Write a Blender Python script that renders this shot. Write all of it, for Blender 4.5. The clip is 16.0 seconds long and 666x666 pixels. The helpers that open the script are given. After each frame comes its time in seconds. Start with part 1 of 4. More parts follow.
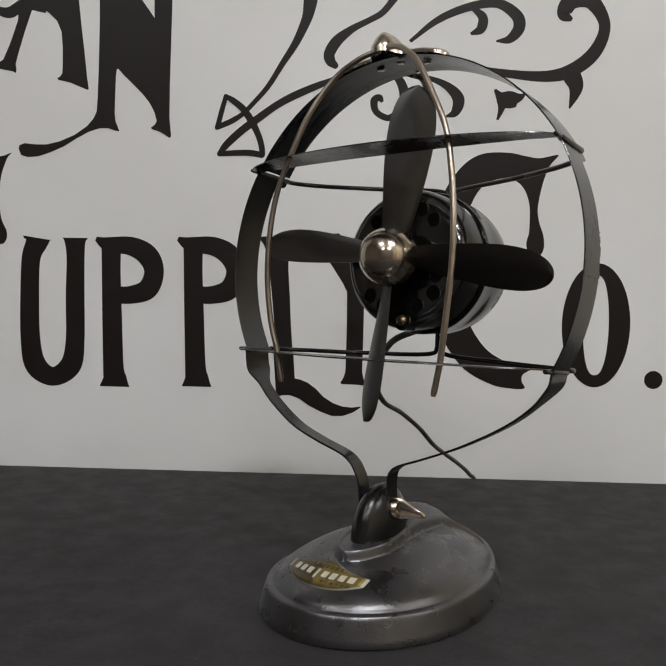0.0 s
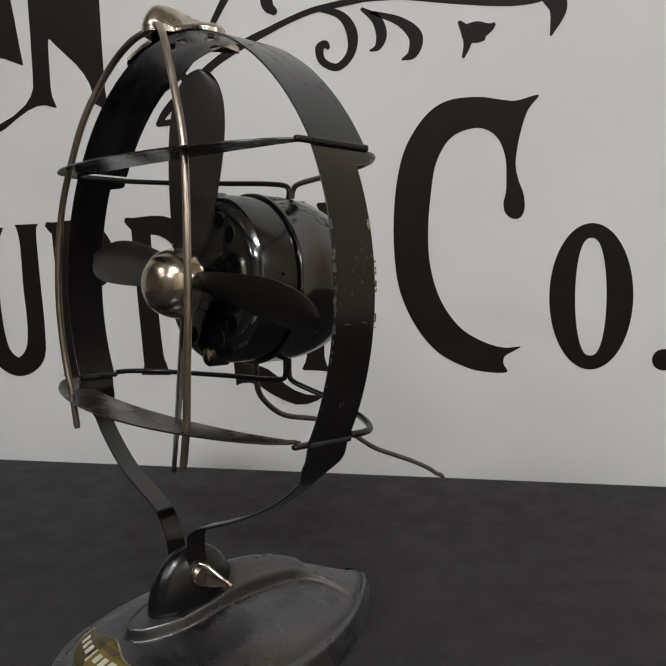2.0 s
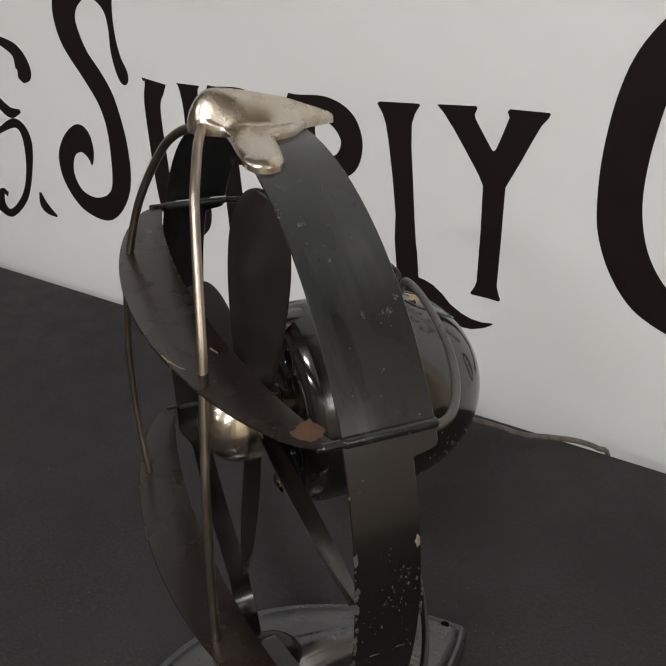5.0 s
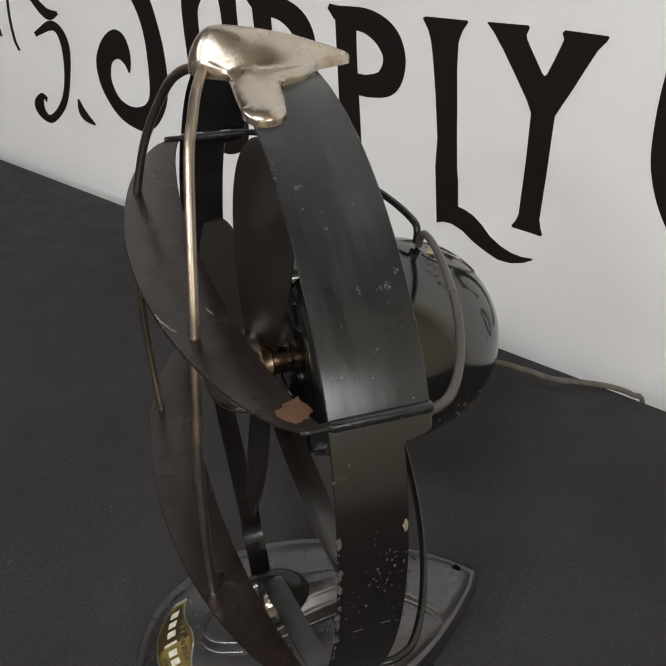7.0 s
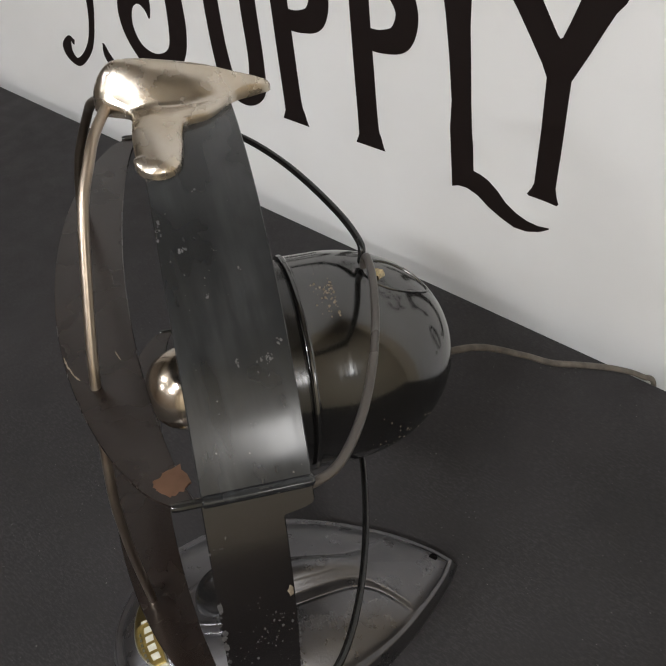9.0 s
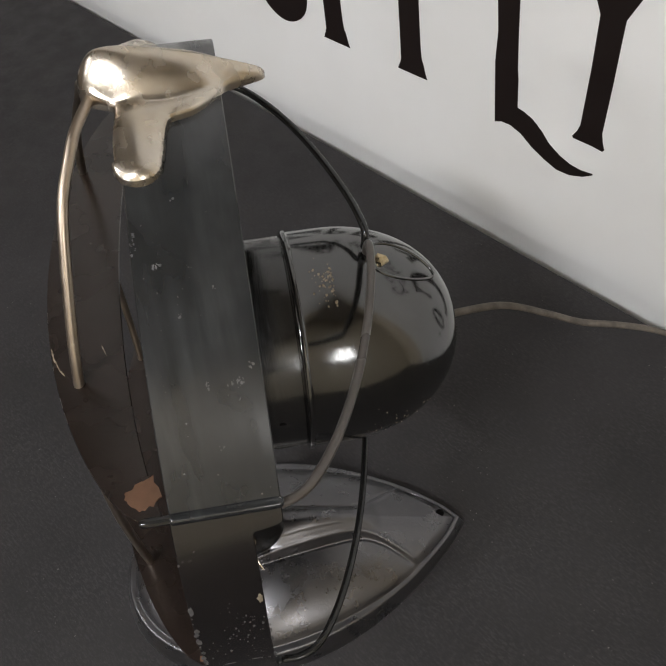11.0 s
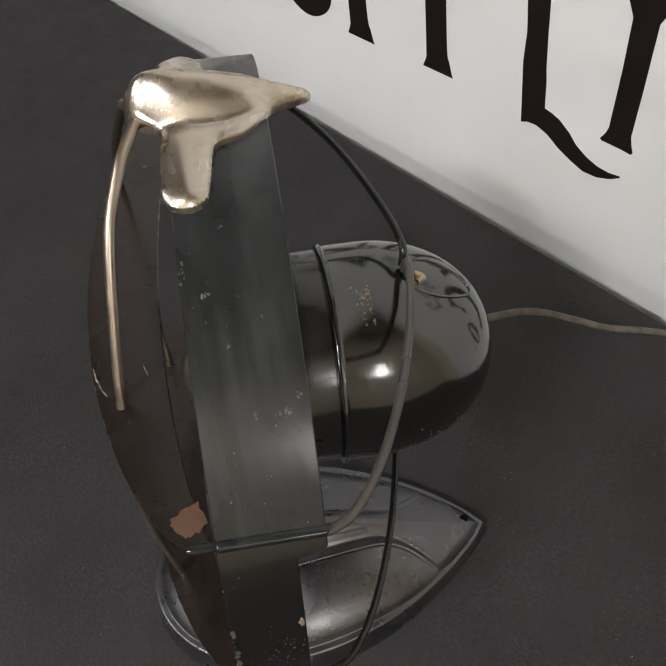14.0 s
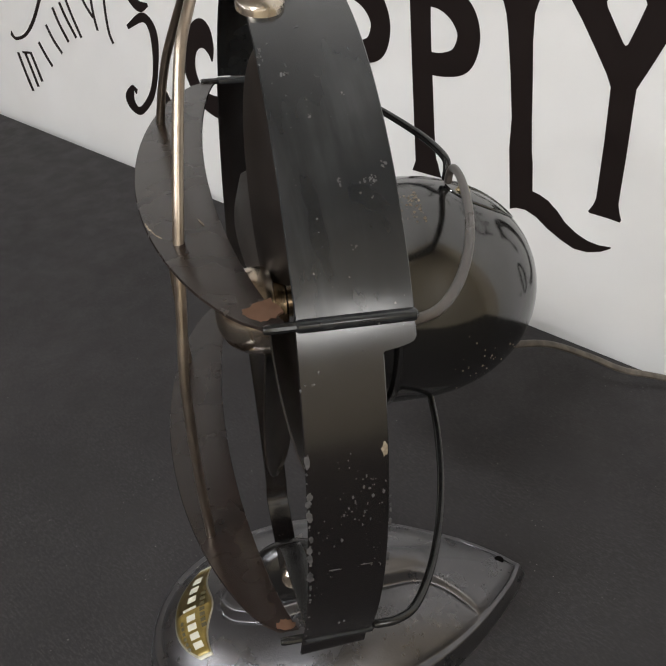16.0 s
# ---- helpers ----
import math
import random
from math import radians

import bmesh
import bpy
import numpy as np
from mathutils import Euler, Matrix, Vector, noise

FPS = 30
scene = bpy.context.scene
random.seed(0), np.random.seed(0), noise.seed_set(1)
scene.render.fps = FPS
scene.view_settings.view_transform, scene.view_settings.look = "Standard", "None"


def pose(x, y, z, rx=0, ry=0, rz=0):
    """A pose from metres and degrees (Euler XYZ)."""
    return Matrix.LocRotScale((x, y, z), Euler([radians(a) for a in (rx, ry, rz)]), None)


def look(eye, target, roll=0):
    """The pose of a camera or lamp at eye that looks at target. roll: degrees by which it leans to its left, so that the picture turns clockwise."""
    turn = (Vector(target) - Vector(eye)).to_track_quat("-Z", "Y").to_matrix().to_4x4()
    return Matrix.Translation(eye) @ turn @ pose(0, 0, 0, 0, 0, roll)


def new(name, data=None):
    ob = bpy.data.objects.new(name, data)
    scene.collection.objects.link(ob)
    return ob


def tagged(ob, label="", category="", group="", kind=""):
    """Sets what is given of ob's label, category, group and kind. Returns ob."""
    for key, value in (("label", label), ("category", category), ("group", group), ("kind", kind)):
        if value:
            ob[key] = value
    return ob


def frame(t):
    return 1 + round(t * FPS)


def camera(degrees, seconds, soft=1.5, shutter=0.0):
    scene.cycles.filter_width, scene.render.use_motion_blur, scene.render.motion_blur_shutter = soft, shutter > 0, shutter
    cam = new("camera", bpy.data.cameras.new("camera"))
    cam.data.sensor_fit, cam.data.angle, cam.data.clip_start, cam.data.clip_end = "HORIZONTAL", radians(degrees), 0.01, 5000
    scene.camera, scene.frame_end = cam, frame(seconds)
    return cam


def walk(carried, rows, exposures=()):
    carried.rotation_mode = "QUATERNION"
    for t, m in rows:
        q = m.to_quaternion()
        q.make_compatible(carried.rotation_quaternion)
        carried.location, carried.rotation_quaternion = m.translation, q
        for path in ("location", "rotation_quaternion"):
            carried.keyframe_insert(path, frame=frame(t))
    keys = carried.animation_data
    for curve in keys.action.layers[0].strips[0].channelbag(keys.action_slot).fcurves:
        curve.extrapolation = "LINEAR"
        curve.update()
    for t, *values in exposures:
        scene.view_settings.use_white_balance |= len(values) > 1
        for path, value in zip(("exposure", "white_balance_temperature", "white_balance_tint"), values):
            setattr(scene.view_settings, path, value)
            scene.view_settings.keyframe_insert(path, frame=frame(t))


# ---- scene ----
cam = camera(45.9, 16.0)
PATH = [
    (0, (0.04543, -0.01068, 0.22780), (-0.0091, 1.9859, 0.1246), 1.00),
    (0.5, (0.08158, 0.00770, 0.23064), (-0.0151, 2.0006, 0.0931), 0.50),
    (1, (0.14243, 0.03489, 0.24169), (-0.0458, 2.0179, 0.0626), -0.12),
    (1.5, (0.20942, 0.07375, 0.26704), (-0.0976, 2.0362, 0.0334), -1.10),
    (2, (0.27046, 0.12223, 0.29623), (-0.1638, 2.0500, -0.0121), -2.27),
    (2.5, (0.30386, 0.18524, 0.34018), (-0.2769, 2.0545, -0.0703), -3.42),
    (3, (0.32444, 0.24271, 0.40379), (-0.4103, 2.0209, -0.1425), -4.00),
    (3.5, (0.32702, 0.27344, 0.45393), (-0.5110, 1.9554, -0.2308), -4.07),
    (4, (0.30944, 0.29859, 0.48333), (-0.5787, 1.8894, -0.3416), -3.47),
    (4.5, (0.29750, 0.31528, 0.49905), (-0.6065, 1.8303, -0.4429), -3.09),
    (5, (0.28936, 0.32210, 0.50656), (-0.6148, 1.7785, -0.5236), -2.54),
    (7.5, (0.29415, 0.37089, 0.52481), (-0.6663, 1.5898, -0.7369), -3.22),
    (8, (0.29991, 0.38896, 0.53636), (-0.6825, 1.5498, -0.7625), -4.15),
    (8.5, (0.31258, 0.41553, 0.54406), (-0.6934, 1.5170, -0.7881), -5.71),
    (9, (0.31921, 0.43028, 0.54822), (-0.6870, 1.4752, -0.8287), -6.21),
    (11.5, (0.31098, 0.48038, 0.58375), (-0.6656, 1.2341, -0.9905), -9.33),
    (12, (0.30474, 0.47299, 0.59885), (-0.6473, 1.2043, -1.0008), -9.08),
    (12.5, (0.29670, 0.47546, 0.60402), (-0.6343, 1.1942, -1.0136), -8.75),
    (13, (0.29267, 0.47627, 0.60745), (-0.6217, 1.1881, -1.0227), -8.54),
    (13.5, (0.29370, 0.47640, 0.60919), (-0.6292, 1.1902, -1.0152), -8.78),
    (14, (0.29761, 0.47732, 0.58087), (-0.6828, 1.2364, -0.9884), -9.01),
    (14.5, (0.30357, 0.45377, 0.56085), (-0.7310, 1.2975, -0.9284), -8.34),
    (15, (0.31349, 0.42855, 0.52668), (-0.7729, 1.3708, -0.8633), -7.22),
    (15.5, (0.32068, 0.40542, 0.49739), (-0.8109, 1.4460, -0.7819), -6.33),
    (16, (0.32476, 0.37739, 0.46724), (-0.8393, 1.5175, -0.6925), -5.49),
]
EXPOSURES = [(0.0, -0.65), (2.5, -0.67), (3.5, -0.64), (5.0, -0.37), (8.0, -0.15), (12.5, -0.07), (14.0, -0.02), (14.4, 0.12), (14.7, 0.18), (15.5, 0.13), (16.0, 0.06)]
walk(cam, [(t, look(eye, target, roll)) for t, eye, target, roll in PATH], EXPOSURES)

# ---- light ----
world = bpy.data.worlds.new("world")
scene.world = world
world.use_nodes = True
sky = world.node_tree.nodes.new("ShaderNodeTexSky")
sky.sky_type, sky.sun_disc, sky.sun_elevation, sky.sun_rotation = "NISHITA", False, radians(40), radians(250)
world.node_tree.links.new(sky.outputs[0], world.node_tree.nodes["Background"].inputs[0])
world.node_tree.nodes["Background"].inputs[1].default_value = 0.12


def area_lamp(name, eye, target, sx, sy, power, colour):
    data = bpy.data.lights.new(name, "AREA")
    data.shape, data.size, data.size_y, data.energy, data.color = "RECTANGLE", sx, sy, power, colour
    ob = new(name, data)
    ob.matrix_world = look(eye, target)
    return ob


LAMPS = [(-1.45, -1.2, 22.0), (0.55, -1.2, 80.0), (-1.75, -2.8, 24.0), (0.25, -2.8, 50.0)]
LAMP_Z = 2.40
for lx, ly, power in LAMPS:
    area_lamp("ceiling_lamp_light", (lx, ly, LAMP_Z - 0.07), (lx, ly, 0), 0.56, 0.15, power * 0.91, (0.940, 0.955, 0.985))
area_lamp("window_daylight", (1.58, -0.04, 1.07), (0.0, -0.04, 0.87), 0.38, 0.36, 6.2, (1.0, 0.98, 0.955))

# ---- materials ----


def material(name, base, rough=0.5, metal=0.0, gloss=0.5):
    m = bpy.data.materials.new(name)
    m.use_nodes = True
    b = m.node_tree.nodes["Principled BSDF"]
    b.inputs["Base Color"].default_value = (*base, 1)
    b.inputs["Roughness"].default_value = rough
    b.inputs["Metallic"].default_value = metal
    b.inputs["Specular IOR Level"].default_value = gloss
    return m


def add(m, kind, **values):
    n = m.node_tree.nodes.new(kind)
    for key, value in values.items():
        n.inputs[key.replace("_", " ")].default_value = value
    return n


def link(m, a, b):
    m.node_tree.links.new(a, b)


def shader(m):
    return m.node_tree.nodes["Principled BSDF"]


def coords(m, stretch=(1, 1, 1)):
    t = m.node_tree.nodes.new("ShaderNodeTexCoord")
    g = m.node_tree.nodes.new("ShaderNodeMapping")
    g.inputs["Scale"].default_value = stretch
    link(m, t.outputs["Object"], g.inputs["Vector"])
    return g.outputs["Vector"]


def noise_of(m, scale, detail=4.0, rough=0.55, stretch=(1, 1, 1)):
    n = add(m, "ShaderNodeTexNoise", Scale=scale, Detail=detail, Roughness=rough)
    link(m, coords(m, stretch), n.inputs["Vector"])
    return n.outputs["Fac"]


def ramp(m, fac, lo, hi, a=0.0, b=1.0):
    n = m.node_tree.nodes.new("ShaderNodeMapRange")
    n.interpolation_type = "SMOOTHSTEP"
    for key, value in (("From Min", lo), ("From Max", hi), ("To Min", a), ("To Max", b)):
        n.inputs[key].default_value = value
    link(m, fac, n.inputs["Value"])
    return n.outputs["Result"]


def blend(m, fac, a, b):
    n = m.node_tree.nodes.new("ShaderNodeMix")
    n.data_type = "RGBA"
    for socket, value in ((n.inputs[6], a), (n.inputs[7], b)):
        if isinstance(value, tuple):
            socket.default_value = (*value, 1)
        else:
            link(m, value, socket)
    link(m, fac, n.inputs[0])
    return n.outputs[2]


def product(m, a, b):
    n = m.node_tree.nodes.new("ShaderNodeMath")
    n.operation = "MULTIPLY"
    link(m, a, n.inputs[0])
    link(m, b, n.inputs[1])
    return n.outputs[0]


def relief(m, fac, strength, distance):
    n = add(m, "ShaderNodeBump", Strength=strength, Distance=distance)
    link(m, fac, n.inputs["Height"])
    link(m, n.outputs["Normal"], shader(m).inputs["Normal"])


def colour_to(m, out):
    link(m, out, shader(m).inputs["Base Color"])


def rough_to(m, out):
    link(m, out, shader(m).inputs["Roughness"])


def wall_paint():
    m = material("wall_paint", (0.74, 0.73, 0.71), 0.55)
    colour_to(m, blend(m, ramp(m, noise_of(m, 3.0), 0.35, 0.7), (0.715, 0.705, 0.685), (0.76, 0.755, 0.74)))
    relief(m, noise_of(m, 260.0, 3.0), 0.12, 0.0006)
    return m


def black_vinyl():
    m = material("black_vinyl", (0.0125, 0.0085, 0.0077), 0.42, 0.0, 0.22)
    rough_to(m, ramp(m, noise_of(m, 40.0), 0.3, 0.7, 0.36, 0.5))
    relief(m, noise_of(m, 700.0, 2.0), 0.1, 0.0002)
    return m


def table_black():
    m = material("table_black", (0.012, 0.0115, 0.0115), 0.6, 0.0, 0.11)
    broad = ramp(m, noise_of(m, 5.0, 5.0), 0.35, 0.7)
    body = blend(m, broad, (0.0252, 0.0234, 0.0237), (0.0328, 0.0305, 0.0308))
    scuffs = ramp(m, noise_of(m, 22.0, 6.0, 0.7, (1.0, 2.6, 1.0)), 0.60, 0.80, 0.0, 0.35)
    body = blend(m, scuffs, body, (0.041, 0.039, 0.038))
    grain = ramp(m, noise_of(m, 520.0, 5.0, 0.8, (0.4, 1.2, 1.0)), 0.46, 0.62, 0.0, 0.5)
    body = blend(m, product(m, grain, ramp(m, noise_of(m, 18.0, 4.0), 0.3, 0.65, 0.35, 1.0)), body, (0.060, 0.056, 0.057))
    dust = ramp(m, noise_of(m, 420.0, 2.0, 0.6), 0.70, 0.75, 0.0, 0.8)
    patches = ramp(m, noise_of(m, 14.0, 3.0), 0.42, 0.62)
    colour_to(m, blend(m, product(m, dust, patches), body, (0.22, 0.21, 0.20)))
    rough_to(m, ramp(m, noise_of(m, 30.0, 5.0, 0.65), 0.3, 0.7, 0.52, 0.66))
    relief(m, noise_of(m, 700.0, 5.0, 0.75, (0.6, 1.4, 1.0)), 0.5, 0.0006)
    return m


def enamel(name, base, rough, chip_low, chip_colour=(0.16, 0.10, 0.07), fine=0.0, dust_low=0.72, cloud=0.6):
    """Old black enamel: uneven gloss, pale specks and chips down to the metal."""
    m = material(name, base, rough)
    lift = tuple(min(1.0, c * 1.8 + 0.001) for c in base)
    body = blend(m, ramp(m, noise_of(m, 30.0, 3.0, 0.5), 0.35, 0.80, 0.0, cloud), base, lift)
    specks = ramp(m, noise_of(m, 620.0, 2.0, 0.5), dust_low, dust_low + 0.05, 0.0, 0.5)
    body = blend(m, product(m, specks, ramp(m, noise_of(m, 45.0, 2.0), 0.45, 0.6)), body, (0.20, 0.19, 0.175))
    chips = ramp(m, noise_of(m, 130.0, 5.0, 0.62), chip_low, chip_low + 0.025)
    colour_to(m, blend(m, chips, body, chip_colour))
    rough_to(m, ramp(m, noise_of(m, 40.0, 3.0, 0.5), 0.3, 0.75, rough * 0.9, rough * 1.15))
    if fine:
        relief(m, noise_of(m, 620.0, 4.0, 0.65), fine, 0.0005)
    else:
        relief(m, noise_of(m, 90.0, 2.0), 0.025, 0.0004)
    return m


def brushed_enamel():
    """Black enamel with fine rubbing marks that run round the housing."""
    m = material("rubbed_motor_enamel", (0.006, 0.0055, 0.005), 0.16, 0.0, 0.75)
    marks = noise_of(m, 1500.0, 4.0, 0.7, (0.05, 1.0, 0.05))
    patches = ramp(m, noise_of(m, 60.0, 3.0), 0.40, 0.62)
    colour_to(m, blend(m, product(m, patches, ramp(m, marks, 0.48, 0.70, 0.0, 0.35)), (0.0045, 0.0042, 0.004), (0.030, 0.022, 0.017)))
    rough_to(m, ramp(m, marks, 0.40, 0.66, 0.13, 0.27))
    relief(m, marks, 0.10, 0.0002)
    return m


def plated(name, base, dark, rough, spot=0.62):
    """Tarnished plating: cloudy colour, uneven gloss."""
    m = material(name, base, rough, 1.0)
    cloud = ramp(m, noise_of(m, 55.0, 5.0, 0.6), 0.35, 0.72)
    body = blend(m, cloud, base, dark)
    spots = ramp(m, noise_of(m, 330.0, 4.0, 0.6), spot, spot + 0.08, 0.0, 0.45)
    colour_to(m, blend(m, spots, body, tuple(c * 0.35 for c in dark)))
    rough_to(m, ramp(m, noise_of(m, 120.0, 4.0), 0.3, 0.7, rough * 0.88, rough * 1.2))
    relief(m, noise_of(m, 60.0, 2.0), 0.02, 0.0004)
    return m


def glow(name, colour, strength):
    m = material(name, colour, 0.5)
    shader(m).inputs["Emission Color"].default_value = (*colour, 1)
    shader(m).inputs["Emission Strength"].default_value = strength
    return m


WALL = wall_paint()
VINYL = black_vinyl()
TABLE = table_black()
STRAP = enamel("strap_enamel", (0.0110, 0.0116, 0.0122), 0.20, 0.86, (0.10, 0.08, 0.065), dust_low=0.71, cloud=0.7)
FRONT_STRAP = enamel("front_strap_enamel", (0.0098, 0.0060, 0.0046), 0.26, 0.90, (0.10, 0.08, 0.065), dust_low=0.80)
shader(FRONT_STRAP).inputs["Specular IOR Level"].default_value = 0.55
LOWER_STRAP = enamel("worn_strap_enamel", (0.0054, 0.0042, 0.0040), 0.20, 0.78, (0.17, 0.14, 0.12), dust_low=0.72)
shader(LOWER_STRAP).inputs["Specular IOR Level"].default_value = 0.8
GLOSS = enamel("motor_enamel", (0.0045, 0.0042, 0.0040), 0.085, 0.76, (0.32, 0.27, 0.22), dust_low=0.80)
shader(GLOSS).inputs["Specular IOR Level"].default_value = 1.0
shader(GLOSS).inputs["IOR"].default_value = 1.56
shader(STRAP).inputs["Specular IOR Level"].default_value = 0.5
# the wide bands are rubbed in streaks that run along them
streaks = product(STRAP, ramp(STRAP, noise_of(STRAP, 75.0, 4.0, 0.6, (0.16, 1.0, 0.16)), 0.34, 0.70), ramp(STRAP, noise_of(STRAP, 17.0, 3.0), 0.36, 0.66))
colour_to(STRAP, blend(STRAP, streaks, shader(STRAP).inputs["Base Color"].links[0].from_socket, (0.036, 0.037, 0.038)))
rough_to(STRAP, ramp(STRAP, noise_of(STRAP, 95.0, 4.0, 0.6, (0.14, 1.0, 0.14)), 0.34, 0.70, 0.15, 0.28))
rough_to(GLOSS, ramp(GLOSS, noise_of(GLOSS, 1500.0, 4.0, 0.7, (0.05, 1.0, 0.05)), 0.42, 0.68, 0.10, 0.21))
BRUSHED = brushed_enamel()
CAST = enamel("cast_base_enamel", (0.0045, 0.0041, 0.0041), 0.25, 0.80, (0.10, 0.09, 0.085), fine=0.32, dust_low=0.71, cloud=0.8)
rough_to(CAST, ramp(CAST, noise_of(CAST, 38.0, 5.0, 0.65), 0.28, 0.74, 0.24, 0.37))
shader(CAST).inputs["Specular Tint"].default_value = (0.985, 0.965, 1.0, 1)
shader(CAST).inputs["Specular IOR Level"].default_value = 1.0
shader(CAST).inputs["IOR"].default_value = 1.68
shader(CAST).inputs["Sheen Weight"].default_value = 0.08
shader(CAST).inputs["Sheen Roughness"].default_value = 0.35
WIRE = enamel("wire_enamel", (0.008, 0.0078, 0.0075), 0.2, 0.80)
POST = enamel("post_enamel", (0.0045, 0.0042, 0.0042), 0.21, 0.80, (0.10, 0.09, 0.085), fine=0.22, dust_low=0.72, cloud=0.8)
WORN_WIRE = enamel("worn_wire_enamel", (0.046, 0.039, 0.034), 0.30, 0.80)
NICKEL = plated("old_nickel", (0.58, 0.525, 0.455), (0.53, 0.455, 0.355), 0.25, 0.97)
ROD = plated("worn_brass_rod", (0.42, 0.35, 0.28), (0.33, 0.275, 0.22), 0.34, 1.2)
DARK_ROD = plated("dark_brass_rod", (0.25, 0.205, 0.16), (0.19, 0.155, 0.12), 0.36, 1.2)
SPINNER = plated("tarnished_spinner", (0.56, 0.49, 0.40), (0.44, 0.36, 0.28), 0.19, 0.80)
BRASS = plated("old_brass", (0.62, 0.50, 0.30), (0.36, 0.28, 0.16), 0.25)
BRONZE = plated("dark_bronze", (0.22, 0.16, 0.10), (0.12, 0.085, 0.055), 0.24)
CORD = material("cord_cover", (0.085, 0.072, 0.058), 0.6)
relief(CORD, noise_of(CORD, 500.0, 3.0), 0.5, 0.0006)
colour_to(CORD, blend(CORD, ramp(CORD, noise_of(CORD, 90.0), 0.3, 0.7), (0.06, 0.05, 0.04), (0.12, 0.10, 0.08)))
BLADE = enamel("blade_enamel", (0.0150, 0.0118, 0.0098), 0.34, 0.90, (0.10, 0.08, 0.065), dust_low=0.78, cloud=0.5)
# near-black for holes without depth: their inner shade is put into the colour
HOLE_SHADE = material("hole_shade", (0.003, 0.0025, 0.0025), 0.9, 0.0, 0.05)
COPPER = plated("bare_copper_brown", (0.26, 0.15, 0.10), (0.20, 0.12, 0.08), 0.55)
GOLD = material("gold_badge", (0.42, 0.30, 0.075), 0.35, 0.35)
colour_to(GOLD, blend(GOLD, ramp(GOLD, noise_of(GOLD, 160.0, 5.0), 0.3, 0.75), (0.33, 0.245, 0.075), (0.22, 0.16, 0.05)))
CREAM = material("badge_cream", (0.44, 0.42, 0.33), 0.5)
BADGE_DARK = material("badge_dark", (0.05, 0.04, 0.015), 0.5)
FLOOR = material("floor_concrete", (0.22, 0.21, 0.20), 0.6)
colour_to(FLOOR, blend(FLOOR, ramp(FLOOR, noise_of(FLOOR, 4.0, 6.0), 0.3, 0.7), (0.11, 0.105, 0.10), (0.16, 0.153, 0.147)))
CEILING = material("trim_white", (0.72, 0.72, 0.70), 0.7)
TAN_CEILING = material("tan_ceiling", (0.56, 0.47, 0.36), 0.7)
colour_to(TAN_CEILING, blend(TAN_CEILING, ramp(TAN_CEILING, noise_of(TAN_CEILING, 2.0), 0.3, 0.7), (0.44, 0.40, 0.35), (0.52, 0.475, 0.42)))
relief(CEILING, noise_of(CEILING, 60.0), 0.3, 0.004)
ROOM = material("room_paint", (0.42, 0.38, 0.33), 0.6)
colour_to(ROOM, blend(ROOM, ramp(ROOM, noise_of(ROOM, 1.5), 0.3, 0.7), (0.40, 0.365, 0.30), (0.48, 0.44, 0.365)))
SIDE_ROOM = material("tan_room_paint", (0.36, 0.31, 0.22), 0.6)
colour_to(SIDE_ROOM, blend(SIDE_ROOM, ramp(SIDE_ROOM, noise_of(SIDE_ROOM, 1.5), 0.3, 0.7), (0.60, 0.52, 0.385), (0.68, 0.595, 0.45)))
DIM_ROOM = material("brown_room_paint", (0.26, 0.21, 0.16), 0.6)
colour_to(DIM_ROOM, blend(DIM_ROOM, ramp(DIM_ROOM, noise_of(DIM_ROOM, 1.5), 0.3, 0.7), (0.15, 0.125, 0.105), (0.20, 0.17, 0.145)))
TUBE = glow("lamp_diffuser", (0.915, 0.952, 1.0), 20.0)
GLASS = material("window_glass", (1, 1, 1), 0.02)
shader(GLASS).inputs["Transmission Weight"].default_value = 1.0
PALE_CHIP = material("primer_grey", (0.14, 0.13, 0.13), 0.6)
colour_to(PALE_CHIP, blend(PALE_CHIP, ramp(PALE_CHIP, noise_of(PALE_CHIP, 400.0), 0.3, 0.7), (0.028, 0.027, 0.027), (0.080, 0.076, 0.076)))
TAN_CHIP = material("bare_brass_tan", (0.34, 0.25, 0.16), 0.5, 0.4)
colour_to(TAN_CHIP, blend(TAN_CHIP, ramp(TAN_CHIP, noise_of(TAN_CHIP, 500.0), 0.3, 0.7), (0.20, 0.16, 0.11), (0.38, 0.32, 0.24)))
LEG = material("table_leg", (0.03, 0.03, 0.03), 0.45)
relief(LEG, noise_of(LEG, 300.0), 0.2, 0.0004)

# ---- building tools ----


def finish(bm, smooth=35.0):
    bmesh.ops.remove_doubles(bm, verts=bm.verts, dist=1e-6)
    bmesh.ops.recalc_face_normals(bm, faces=bm.faces)
    if smooth:
        for f in bm.faces:
            f.smooth = True
        for e in bm.edges:
            if len(e.link_faces) == 2 and e.calc_face_angle(0.0) > radians(smooth):
                e.smooth = False


def part(name, bm, mat, parent=None, label="", smooth=35.0, m=None):
    """Links a bmesh as one mesh object under a thing or a part."""
    if m is not None:
        bm.transform(m)
    finish(bm, smooth)
    data = bpy.data.meshes.new(name)
    bm.to_mesh(data)
    bm.free()
    data.materials.append(mat)
    ob = new(name, data)
    ob.parent = parent
    return tagged(ob, label)


def box(bm, lo, hi, bevel=0.0):
    c = [(a + b) / 2 for a, b in zip(lo, hi)]
    s = [b - a for a, b in zip(lo, hi)]
    made = bmesh.ops.create_cube(bm, size=1.0, matrix=Matrix.Translation(c) @ Matrix.Diagonal((*s, 1)))
    if bevel:
        edges = list({e for v in made["verts"] for e in v.link_edges})
        bmesh.ops.bevel(bm, geom=edges, offset=bevel, segments=2, affect="EDGES", profile=0.5)
    return bm


